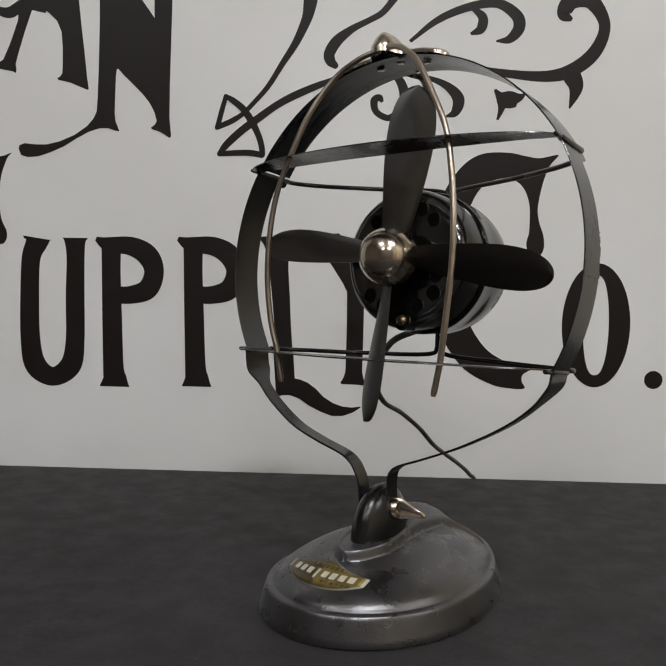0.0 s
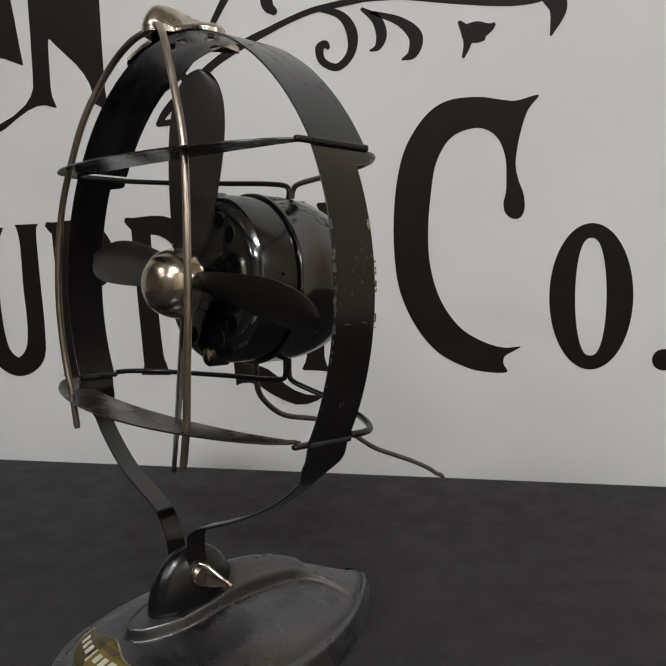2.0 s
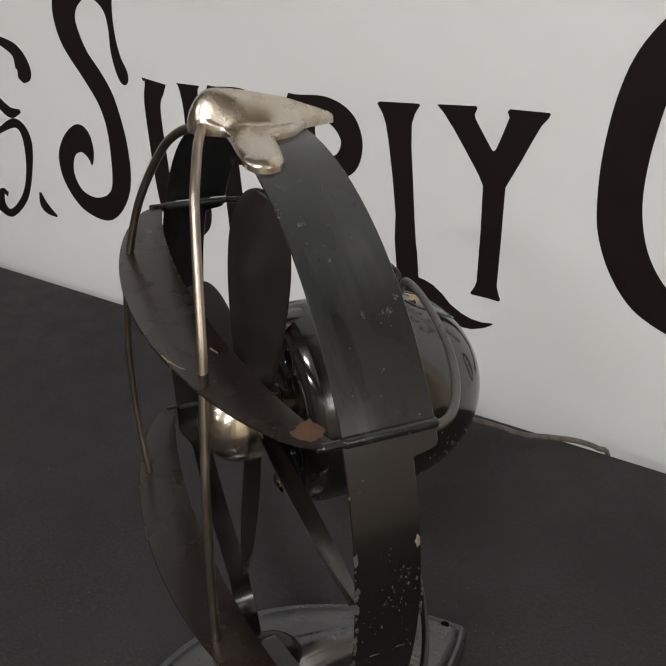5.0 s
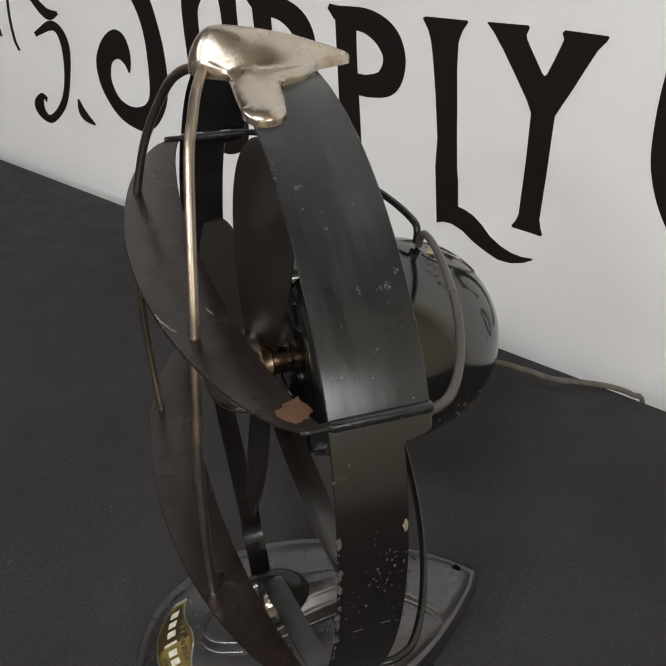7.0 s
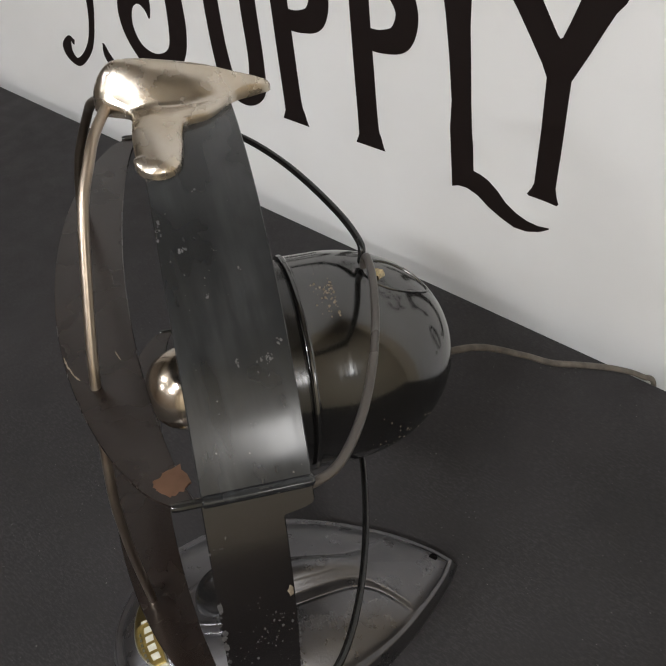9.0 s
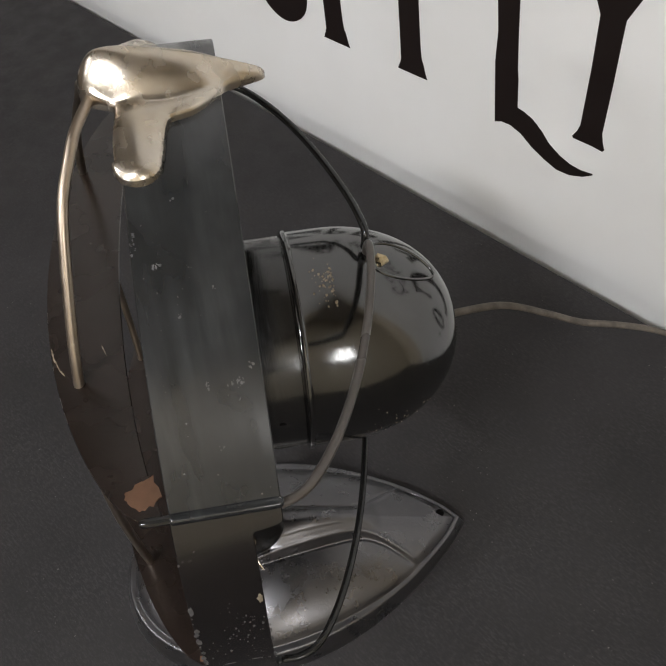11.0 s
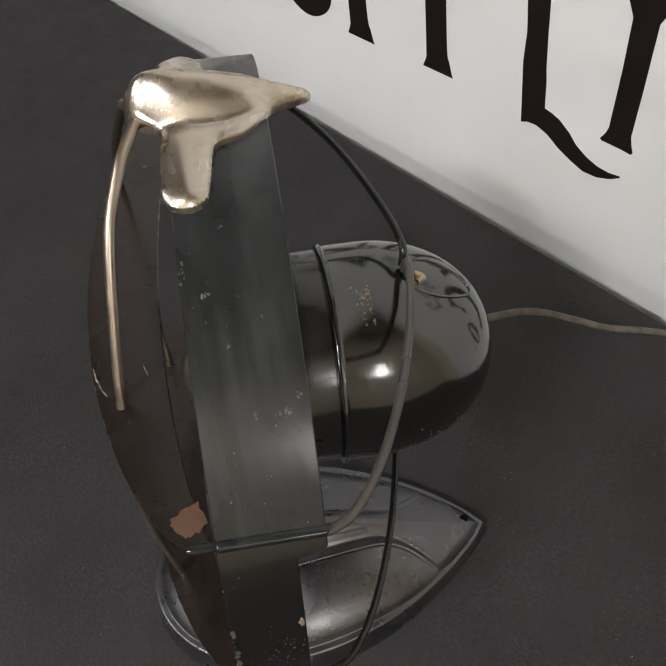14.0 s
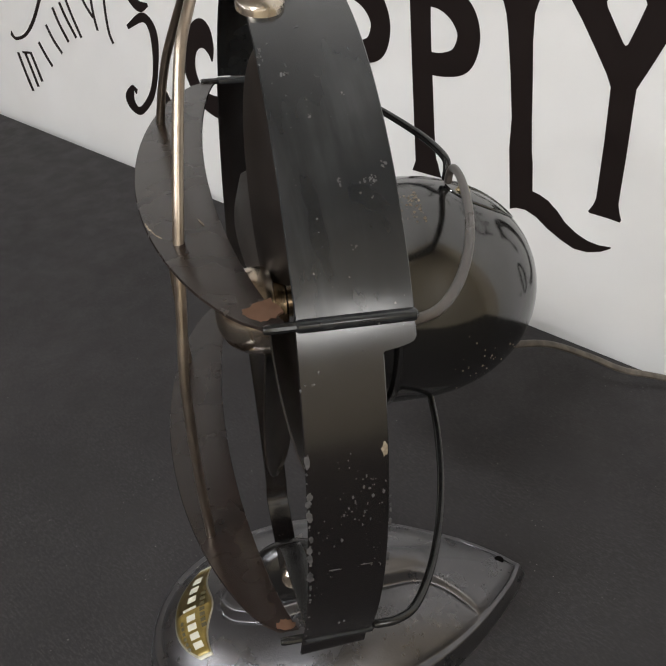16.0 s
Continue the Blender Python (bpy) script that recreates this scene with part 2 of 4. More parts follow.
def loft(bm, sections, ends=True):
    """Joins closed loops of equal count into a skin."""
    rings = [[bm.verts.new(p) for p in s] for s in sections]
    for a, b in zip(rings, rings[1:]):
        for i in range(len(a)):
            j = (i + 1) % len(a)
            bm.faces.new((a[i], a[j], b[j], b[i]))
    if ends:
        bm.faces.new(rings[0])
        bm.faces.new(rings[-1])
    return bm


def spline(points, per=8):
    """A smooth line through the points (any number of values each)."""
    pts = [np.array(p, float) for p in points]
    pts = [2 * pts[0] - pts[1]] + pts + [2 * pts[-1] - pts[-2]]
    out = []
    for i in range(1, len(pts) - 2):
        a, b, c, d = pts[i - 1], pts[i], pts[i + 1], pts[i + 2]
        for k in range(per):
            t = k / per
            out.append(0.5 * (2 * b + (c - a) * t + (2 * a - 5 * b + 4 * c - d) * t * t + (3 * b - a - 3 * c + d) * t ** 3))
    out.append(pts[-2])
    return out


def tube(bm, points, radius, sides=12, per=8, flat=1.0):
    pts = [Vector(p) for p in spline(points, per)]
    loops, side = [], None
    for i, p in enumerate(pts):
        way = (pts[min(i + 1, len(pts) - 1)] - pts[max(i - 1, 0)]).normalized()
        if side is None:
            side = way.orthogonal().normalized()
        side = (side - way * side.dot(way)).normalized()
        up = way.cross(side)
        r = radius * (0.75 if i in (0, len(pts) - 1) else 1.0)
        loops.append([p + side * (r * flat * math.cos(a)) + up * (r * math.sin(a)) for a in (2 * math.pi * k / sides for k in range(sides))])
    return loft(bm, loops)


def strip(bm, points, wide, thick, out):
    """A flat metal strip: points with (front, back) edges along the wide direction; out gives its outward side at each point."""
    loops = []
    for p, (f, b), o in zip(points, wide, out):
        p, o = Vector(p), Vector(o).normalized() * thick
        q, r = p.copy(), p.copy()
        q.y, r.y = f, b
        e = min(0.0004, (b - f) / 4)
        y = Vector((0, 1, 0))
        loops.append([q + y * e, q + o * 0.5, q + y * e + o, r - y * e + o, r + o * 0.5, r - y * e])
    return loft(bm, loops)


def lathe(bm, profile, sides=64):
    """Turns (radius, y) about the y axis."""
    loops = []
    for r, y in profile:
        loops.append([Vector((max(r, 1e-5) * math.cos(2 * math.pi * k / sides), y, max(r, 1e-5) * math.sin(2 * math.pi * k / sides))) for k in range(sides)])
    return loft(bm, loops)


def empty(name, m, label, category, group="", kind=""):
    ob = new(name)
    ob.empty_display_size = 0.05
    ob.matrix_world = m
    return tagged(ob, label, category, group, kind)


# ---- the room ----
WALL_Y, EDGE_Y, TOP = 1.0217, 0.9675, 2.72


def setting(name, lo, hi, mat, label, category):
    ob = part(name, box(bmesh.new(), lo, hi), mat, None, label, 0)
    return tagged(ob, label, category, kind="structure")


setting("wall_north", (-4.0, WALL_Y, -0.75), (0.95, WALL_Y + 0.12, TOP), WALL, "smooth white painted wall behind the black table", "wall")
setting("wall_north_end", (0.95, WALL_Y, -0.75), (1.72, WALL_Y + 0.12, TOP), SIDE_ROOM, "tan painted end of the long wall", "wall")
setting("wall_south", (-4.0, -4.12, -0.75), (1.72, -4.0, TOP), DIM_ROOM, "plain brown painted wall closing the room", "wall")
setting("wall_west", (-4.12, -4.12, -0.75), (-4.0, WALL_Y + 0.12, TOP), DIM_ROOM, "plain dark brown side wall of the room", "wall")
EAST, W0, W1, SILL, HEAD_Z = 1.60, -0.28, 0.20, 0.84, 1.30
bm = bmesh.new()
for lo, hi in (((EAST, -4.12, -0.75), (EAST + 0.12, W0, TOP)), ((EAST, W1, -0.75), (EAST + 0.12, WALL_Y + 0.12, TOP)), ((EAST, W0, -0.75), (EAST + 0.12, W1, SILL)), ((EAST, W0, HEAD_Z), (EAST + 0.12, W1, TOP))):
    box(bm, lo, hi)
tagged(part("wall_east", bm, SIDE_ROOM, None, "plain tan painted side wall with one window", 0), "", "wall", kind="structure")
window = empty("window_1", Matrix.Translation((EAST + 0.06, (W0 + W1) / 2, (SILL + HEAD_Z) / 2)), "white framed window in the tan side wall", "window", kind="structure")
wy, wz = (W1 - W0) / 2, (HEAD_Z - SILL) / 2
for lo, hi in (((-0.03, -wy, -wz), (0.03, 0.05 - wy, wz)), ((-0.03, wy - 0.05, -wz), (0.03, wy, wz)), ((-0.03, 0.05 - wy, -wz), (0.03, wy - 0.05, 0.05 - wz)), ((-0.03, 0.05 - wy, wz - 0.05), (0.03, wy - 0.05, wz)), ((-0.02, 0.05 - wy, -0.02), (0.02, wy - 0.05, 0.02))):
    part("window_frame", box(bmesh.new(), lo, hi, 0.004), CEILING, window)
part("window_sill", box(bmesh.new(), (-0.12, -wy - 0.04, -wz - 0.03), (-0.0605, wy + 0.04, -wz - 0.001), 0.004), CEILING, window)
for z0, z1 in ((0.05 - wz, -0.02), (0.02, wz - 0.05)):
    pane = part("pane", box(bmesh.new(), (-0.003, 0.05 - wy, z0), (0.003, wy - 0.05, z1)), GLASS, window, "clear glass pane")
    pane.visible_shadow = False
setting("floor", (-4.12, -4.12, -0.85), (1.72, WALL_Y + 0.12, -0.75), FLOOR, "grey concrete floor under the table", "floor")
setting("ceiling", (-4.12, -4.12, TOP), (1.72, WALL_Y + 0.12, TOP + 0.1), TAN_CEILING, "tan painted ceiling above hanging lamps", "ceiling")

for lx, ly, power in LAMPS:
    lamp = empty("ceiling_lamp", Matrix.Translation((lx, ly, TOP)), "white hanging panel lamp with glowing diffuser", "lamp", "hanging lamps")
    frame_box = bmesh.new()
    for lo, hi in (((-0.34, -0.13, -0.37), (0.34, -0.105, -0.29)), ((-0.34, 0.105, -0.37), (0.34, 0.13, -0.29)), ((-0.34, -0.105, -0.37), (-0.315, 0.105, -0.29)), ((0.315, -0.105, -0.37), (0.34, 0.105, -0.29))):
        box(frame_box, lo, hi)
    part("housing", frame_box, CEILING, lamp, "", 0)
    part("diffuser", box(bmesh.new(), (-0.313, -0.103, -0.352), (0.313, 0.103, -0.322), 0.004), TUBE, lamp, "glowing white diffuser")
    for side in (-0.327, 0.327):
        part("hanger", box(bmesh.new(), (side - 0.003, -0.003, -0.29), (side + 0.003, 0.003, 0.0)), CEILING, lamp)

# ---- the table ----
table = empty("table", Matrix.Translation((-0.1, EDGE_Y, 0)) @ pose(0, 0, 0, 0, 0, -1.05), "long matte black table with faint scuffs and dust", "table")
part("tabletop", box(bmesh.new(), (-1.5, -1.25, -0.03), (1.5, 0.0, 0.0), 0.0025), TABLE, table)
for lx in (-1.42, 1.42):
    for ly in (-1.17, -0.08):
        part("leg", box(bmesh.new(), (lx - 0.03, ly - 0.03, -0.75), (lx + 0.03, ly + 0.03, -0.0301), 0.004), LEG, table)
for ly in (-1.17, -0.08):
    part("apron", box(bmesh.new(), (-1.388, ly - 0.012, -0.11), (1.388, ly + 0.012, -0.0301), 0.003), LEG, table)

# ---- lettering on the wall ----
lettering = empty("wall_lettering", Matrix.Translation((0, WALL_Y, 0)), "black vinyl lettering and scrolls reading SUPPLY Co. stuck on white wall", "lettering")


def glyph(name, strokes, rounded=False):
    """A letter or scroll cut from black film: brush strokes of (x, z, width) in millimetres; rounded: with round ends."""
    bm = bmesh.new()
    for k, stroke in enumerate(strokes):
        y0 = -0.00035 - 0.00006 * k
        line = spline(stroke, 9)
        if rounded:
            for end, inner in ((0, 1), (-1, -2)):
                way = line[end][:2] - line[inner][:2]
                way = way / np.hypot(*way)
                half_w = line[end][2] / 2
                cap = [np.array((*(line[end][:2] + way * half_w * math.sin(a)), 2 * half_w * math.cos(a))) for a in (0.5, 0.9, 1.2, 1.42)]
                line = cap[::-1] + line if end == 0 else line + cap
        left, right = [], []
        for i, p in enumerate(line):
            d = line[min(i + 1, len(line) - 1)][:2] - line[max(i - 1, 0)][:2]
            d = d / max(np.hypot(*d), 1e-9)
            n, w = np.array((-d[1], d[0])), max(p[2], 0.6) / 2
            left.append((p[:2] + n * w) / 1000)
            right.append((p[:2] - n * w) / 1000)
        rim = left + right[::-1]
        front = [bm.verts.new((p[0], y0, p[1])) for p in rim]
        back = [bm.verts.new((p[0], -0.00002, p[1])) for p in rim]
        n = len(line)
        for i in range(n - 1):
            bm.faces.new((front[i], front[i + 1], front[2 * n - 2 - i], front[2 * n - 1 - i]))
        for i in range(2 * n):
            j = (i + 1) % (2 * n)
            bm.faces.new((front[i], front[j], back[j], back[i]))
    part(name, bm, VINYL, lettering, smooth=0)


def glyph_cut(name, outline, curved=False):
    """A letter cut from black film along an outline of (x, z) in millimetres."""
    if curved:
        outline = spline(outline[-1:] + outline + outline[:2], 5)[5:-6]
    bm = bmesh.new()
    front = [bm.verts.new((p[0] / 1000, -0.0004, p[1] / 1000)) for p in outline]
    back = [bm.verts.new((p[0] / 1000, -0.00002, p[1] / 1000)) for p in outline]
    bm.faces.new(front)
    for i in range(len(front)):
        j = (i + 1) % len(front)
        bm.faces.new((front[i], front[j], back[j], back[i]))
    bm.normal_update()
    bmesh.ops.triangulate(bm, faces=[f for f in bm.faces if len(f.verts) > 4], ngon_method="EAR_CLIP")
    part(name, bm, VINYL, lettering, smooth=0)


def round_glyph(name, x, z, rx, rz, hx=0.0, hz=0.0, lean=0.0):
    bm = bmesh.new()
    loops = []
    for y, grow in ((-0.00002, 1.0), (-0.00035, 1.0)):
        loops.append([(x + (rx * math.cos(a) * grow + lean * rz * math.sin(a)), y, z + rz * math.sin(a)) for a in (2 * math.pi * k / 72 for k in range(72))])
    if hx:
        for y in (-0.00035, -0.00002):
            loops.append([(x + hx * math.copysign(abs(math.cos(a)) ** 0.8, math.cos(a)), y, z + hz * math.sin(a)) for a in (2 * math.pi * k / 72 for k in range(72))])
    loft(bm, loops, not hx)
    part(name, bm, VINYL, lettering, smooth=0)


glyph("letter_a", [[(-438.2,592.2,5.5), (-413.0,584.2,14.1), (-390.6,595.3,14.1), (-362.6,590.0,12.0)]])
glyph("letter_u", [[(-375.5,292.9,38.4), (-376.7,286.2,29.3), (-384.1,264.8,24.9), (-385.9,214.2,25.1), (-384.9,157.8,26.3), (-377.6,123.9,28.8), (-354.7,109.6,25.0), (-331.3,124.8,28.2), (-325.0,158.9,25.0), (-325.1,215.3,25.0), (-324.5,265.8,23.8), (-325.1,287.0,27.2), (-325.1,293.7,33.9)]])
glyph("letter_p", [[(-277.1,291.6,26.0), (-277.0,249.8,24.9), (-275.7,193.7,26.1), (-273.8,126.0,27.3), (-272.0,109.0,31.9), (-272.0,97.7,39.9)], [(-297.4,293.0,5.6), (-281.0,286.0,19.0), (-250.0,283.7,24.6), (-228.5,271.8,28.2), (-220.0,250.7,25.9), (-228.3,228.2,26.8), (-249.7,220.0,23.5), (-272.4,219.6,22.4)]])
glyph("letter_p", [[(-168.5,293.3,25.8), (-168.2,251.6,24.7), (-166.6,195.7,25.9), (-164.3,128.2,27.2), (-162.5,111.3,31.7), (-162.4,100.0,39.6)], [(-188.7,294.7,5.6), (-172.4,287.7,18.9), (-141.5,285.4,24.5), (-120.1,273.5,28.0), (-111.5,252.5,25.8), (-119.6,230.1,26.8), (-140.9,221.9,23.4), (-163.4,221.5,22.4)]])
glyph("scroll", [[(-688.2,195.3,6.2), (-644.7,212.9,13.5), (-627.9,193.5,17.7), (-639.1,145.8,11.8), (-663.5,101.6,11.0), (-702.5,70.9,12.1), (-723.3,82.8,24.0), (-710.0,104.7,8.4), (-700.1,100.4,9.7)], [(-627.0,115.2,4.2), (-622.7,94.5,17.4), (-602.4,82.8,3.9)]])
glyph("scroll", [[(-641.3,324.4,9.7), (-609.7,310.7,19.4), (-601.9,287.3,28.9), (-611.0,273.0,11.0)], [(-679.0,249.9,12.4), (-652.5,228.3,16.7), (-627.6,230.9,4.6)]])
glyph("ribbon_bow", [[(-18.8,610.8,18.9), (-19.7,598.0,17.2), (-23.8,579.1,13.3), (-37.1,549.4,10.0), (-54.3,522.2,7.8), (-73.2,492.2,6.7), (-95.0,467.5,6.1), (-104.9,457.6,6.1), (-119.8,448.0,7.2), (-134.6,441.5,6.9), (-138.5,439.5,5.9)], [(-138.5,439.5,5.9), (-135.9,448.0,6.6), (-132.7,460.6,6.7), (-129.0,473.7,6.1), (-127.4,480.0,5.6)], [(-127.4,480.0,5.6), (-117.3,474.0,8.0), (-104.4,463.5,9.0), (-93.7,448.5,9.4), (-84.5,430.6,8.0), (-80.0,415.9,7.9), (-79.0,406.0,7.7)], [(118.0,524.8,7.0), (88.0,521.5,7.0), (57.9,517.2,6.6), (30.0,509.0,6.8), (6.6,500.2,7.6), (-12.6,492.9,9.0), (-39.9,480.8,9.8), (-61.9,468.5,9.4), (-86.5,450.8,10.0), (-105.8,436.4,10.0), (-125.0,418.7,9.4), (-135.0,405.7,6.6)], [(-135.0,405.7,6.6), (-116.5,407.0,7.2), (-96.3,407.5,7.8), (-79.5,405.0,7.7)]], True)
glyph("flourish", [[(89.4,606.8,9.4), (73.4,587.9,8.3), (54.5,577.1,7.8), (35.6,567.3,9.4), (16.7,552.6,13.9), (6.5,536.3,14.4), (7.8,526.5,13.3), (13.8,520.6,8.7)]], True)
glyph("flourish", [[(109.7,551.8,4.4), (144.4,578.9,8.7), (182.0,595.2,10.7), (219.8,600.8,11.7), (244.5,586.6,14.9), (248.8,570.6,15.2), (237.3,556.1,10.8), (220.0,553.2,2.1)], [(187.4,595.2,4.3), (201.8,583.6,11.8), (200.1,568.6,12.0), (187.2,562.1,3.2)]])
glyph("flourish", [[(104.0,523.4,7.0), (120.0,524.6,7.0), (140.0,524.2,7.3), (166.1,522.6,8.0), (227.1,513.4,9.9), (282.4,509.3,13.9), (317.0,517.2,17.1), (346.0,540.8,17.1), (357.4,574.4,14.6), (339.5,604.1,19.8), (315.0,605.0,21.8), (305.5,588.4,17.7), (315.6,580.7,4.7)], [(317.1,512.3,24.4), (323.5,494.9,17.9), (316.1,468.9,2.0)]])
glyph("curl", [[(61.2,519.4,3.6), (89.9,510.1,8.9), (102.7,491.0,12.3), (100.9,468.5,9.7), (85.3,454.6,8.4), (68.5,461.8,8.4), (65.2,475.9,9.8), (72.2,480.3,8.2), (75.9,474.6,3.7)]])
glyph("comma", [[(114.0,514.6,3.5), (130.2,502.1,10.8), (135.9,485.9,12.2), (131.7,472.8,7.6), (122.1,469.1,1.9)]])
glyph("comma", [[(123.4,510.2,3.5), (156.0,497.6,9.6), (173.3,480.6,15.3), (170.1,463.0,11.4), (157.7,456.8,1.9)]])
glyph("tulip", [[(224.3,453.5,2.8), (229.0,467.2,8.2), (229.2,479.0,13.2), (220.3,492.0,3.5)], [(226.9,479.2,17.7), (240.5,480.7,19.4), (251.7,482.4,10.7), (258.8,486.5,2.7)], [(229.1,476.0,13.0), (240.4,473.7,11.2), (248.4,472.2,4.3)]])
glyph("writing_bar", [[(-1047.3,111.6,8.7), (-1042.0,79.2,8.8), (-1033.7,45.8,8.9)]])
glyph("writing_bar", [[(-1021.3,113.7,8.5), (-1014.8,83.3,8.6), (-1009.6,57.4,8.6)]])
glyph("writing_bar", [[(-1001.7,117.8,8.3), (-995.0,92.9,8.4), (-989.9,69.5,8.4)]])
glyph("writing_bar", [[(-962.7,139.7,7.7), (-950.8,119.8,7.7), (-938.2,103.4,7.6)]])
glyph("writing_bar", [[(-921.8,172.2,7.4), (-910.7,149.7,7.2), (-893.8,130.4,6.9)]])
glyph("writing_bar", [[(-886.2,202.4,7.1), (-878.6,179.0,7.0), (-863.7,152.3,7.0)]])
glyph("writing_bar", [[(-861.1,212.3,6.8), (-852.2,189.5,6.8), (-836.8,162.1,6.8)]])
glyph("writing_bar", [[(-840.0,220.4,6.6), (-833.9,197.1,6.7), (-821.5,164.0,6.8)]])
glyph("writing_bar", [[(-793.3,227.6,6.2), (-786.1,214.1,6.0), (-773.8,199.2,5.9)]])
glyph("writing_bar", [[(-766.4,232.4,5.7), (-770.4,206.7,5.9), (-769.8,180.8,6.1)]])
glyph("writing_bar", [[(-730.1,238.5,5.3), (-737.0,210.2,5.5), (-739.6,181.4,6.0), (-735.1,166.2,6.1)]])
glyph("writing_bar", [[(-1031.4,113.8,3.7), (-1002.2,117.0,3.6)]])
glyph("writing_bar", [[(-910.9,219.5,6.9), (-958.9,174.7,6.7), (-1001.6,146.7,5.5), (-1039.3,136.4,6.0), (-1052.1,144.1,10.7)]])
glyph_cut("letter_y", [(-15.7,301.9), (-14.3,302.8), (23.3,304.9), (24.6,302.9), (22.3,296.8), (23.6,292.6), (32.6,278.6), (40.7,266.3), (42.9,264.3), (45.1,265.8), (49.9,278.6), (55.0,293.8), (56.3,298.0), (54.0,302.9), (56.2,305.5), (92.8,305.9), (94.1,304.8), (92.5,301.1), (86.5,293.3), (79.7,278.7), (69.5,255.7), (57.5,230.3), (57.3,210.9), (57.2,173.6), (56.4,123.4), (58.8,114.3), (61.3,108.2), (59.9,105.9), (48.4,106.9), (29.9,107.2), (28.0,108.9), (32.4,116.8), (34.4,123.7), (35.3,180.2), (34.8,228.5), (29.3,239.7), (15.6,260.7), (2.0,280.8), (-9.3,295.7)])
glyph_cut("letter_l", [(-81.0,297.3), (-77.8,299.2), (-35.1,301.2), (-34.2,299.5), (-39.3,291.3), (-42.7,280.9), (-42.7,256.0), (-40.5,223.6), (-38.4,185.3), (-36.0,153.3), (-34.3,142.6), (-32.3,113.5), (-24.8,112.1), (-14.8,108.2), (-3.6,99.8), (5.9,89.8), (18.6,81.9), (30.9,77.5), (43.1,76.3), (54.9,78.0), (55.1,76.5), (45.7,70.1), (32.1,65.0), (17.8,64.4), (2.6,70.0), (-12.8,77.6), (-25.8,86.7), (-38.7,91.2), (-48.9,90.7), (-56.6,87.4), (-58.5,115.6), (-61.1,153.0), (-60.1,182.6), (-64.1,226.0), (-68.8,263.1), (-71.5,278.0), (-75.0,287.7)])
glyph_cut("letter_c", [(303.7,409.8), (296.6,400.0), (291.4,391.9), (286.1,376.1), (281.7,356.7), (279.6,336.9), (282.9,320.0), (287.8,306.3), (289.1,290.6), (284.9,280.9), (277.0,279.1), (269.1,284.5), (266.2,295.4), (269.2,309.3), (269.6,324.1), (269.3,340.9), (266.4,354.4), (261.1,365.9), (252.0,374.8), (238.7,379.1), (223.5,376.8), (211.5,371.0), (201.3,359.8), (191.7,338.6), (186.0,304.1), (183.0,271.9), (183.5,237.3), (189.5,206.6), (200.3,180.7), (217.4,157.9), (236.0,145.0), (255.8,136.8), (269.8,134.6), (284.6,135.8), (275.5,130.1), (266.7,124.4), (265.4,116.0), (268.9,106.2), (245.0,106.6), (223.0,111.8), (190.5,129.8), (165.4,161.5), (149.4,199.6), (144.1,236.8), (143.8,280.5), (149.1,327.0), (160.6,364.6), (182.7,395.7), (207.1,410.0), (239.1,411.9), (264.2,407.4), (280.5,405.3)], True)
glyph_cut("letter_s", [(-409.7,403.6), (-415.6,396.4), (-423.2,374.4), (-426.1,351.9), (-425.7,331.7), (-422.7,315.3), (-416.8,302.0), (-416.5,291.5), (-421.8,284.3), (-429.8,286.6), (-435.4,301.1), (-437.6,323.5), (-435.2,349.2), (-439.2,369.3), (-457.2,381.0), (-475.7,373.8), (-486.2,359.9), (-486.2,344.4), (-477.7,319.5), (-459.0,293.6), (-446.9,270.0), (-440.5,240.2), (-437.7,209.4), (-440.0,171.6), (-451.2,137.5), (-476.4,106.5), (-505.7,94.3), (-545.1,105.6), (-568.7,139.1), (-570.4,175.1), (-553.5,203.9), (-530.4,222.4), (-513.2,225.0), (-502.2,214.2), (-500.4,192.1), (-508.1,172.2), (-513.4,181.9), (-524.4,188.0), (-538.9,179.4), (-546.4,155.9), (-537.3,133.3), (-513.4,126.2), (-487.0,136.2), (-475.0,158.9), (-468.2,215.4), (-473.5,252.9), (-491.3,283.9), (-517.9,323.4), (-524.2,357.7), (-516.6,382.6), (-501.2,396.3), (-481.8,402.8), (-441.9,398.3), (-422.3,399.3)], True)
glyph_cut("letter_n", [(-293.1,655.3), (-292.9,574.3), (-293.9,520.0), (-295.5,476.3), (-296.6,458.8), (-301.1,448.9), (-309.5,439.4), (-326.3,427.7), (-346.0,419.2), (-362.9,415.1), (-377.0,415.0), (-392.2,416.4), (-399.0,413.6), (-400.1,409.2), (-396.8,400.9), (-388.3,398.3), (-374.2,399.5), (-357.3,405.3), (-340.4,412.6), (-323.5,423.3), (-306.7,432.3), (-292.6,436.9), (-281.4,437.0), (-271.9,433.8), (-266.9,433.3), (-271.9,446.4), (-273.1,457.4), (-271.6,503.9), (-270.5,513.1), (-268.3,513.7), (-262.1,506.7), (-236.9,482.4), (-227.3,470.5), (-220.6,458.0), (-217.7,447.1), (-219.9,442.7), (-224.9,438.8), (-224.4,436.6), (-212.6,432.9), (-200.8,425.3), (-198.6,428.1), (-201.0,450.0), (-200.7,493.7), (-196.9,655.8), (-221.7,655.7), (-221.3,579.2), (-237.5,601.8), (-265.4,655.4)])
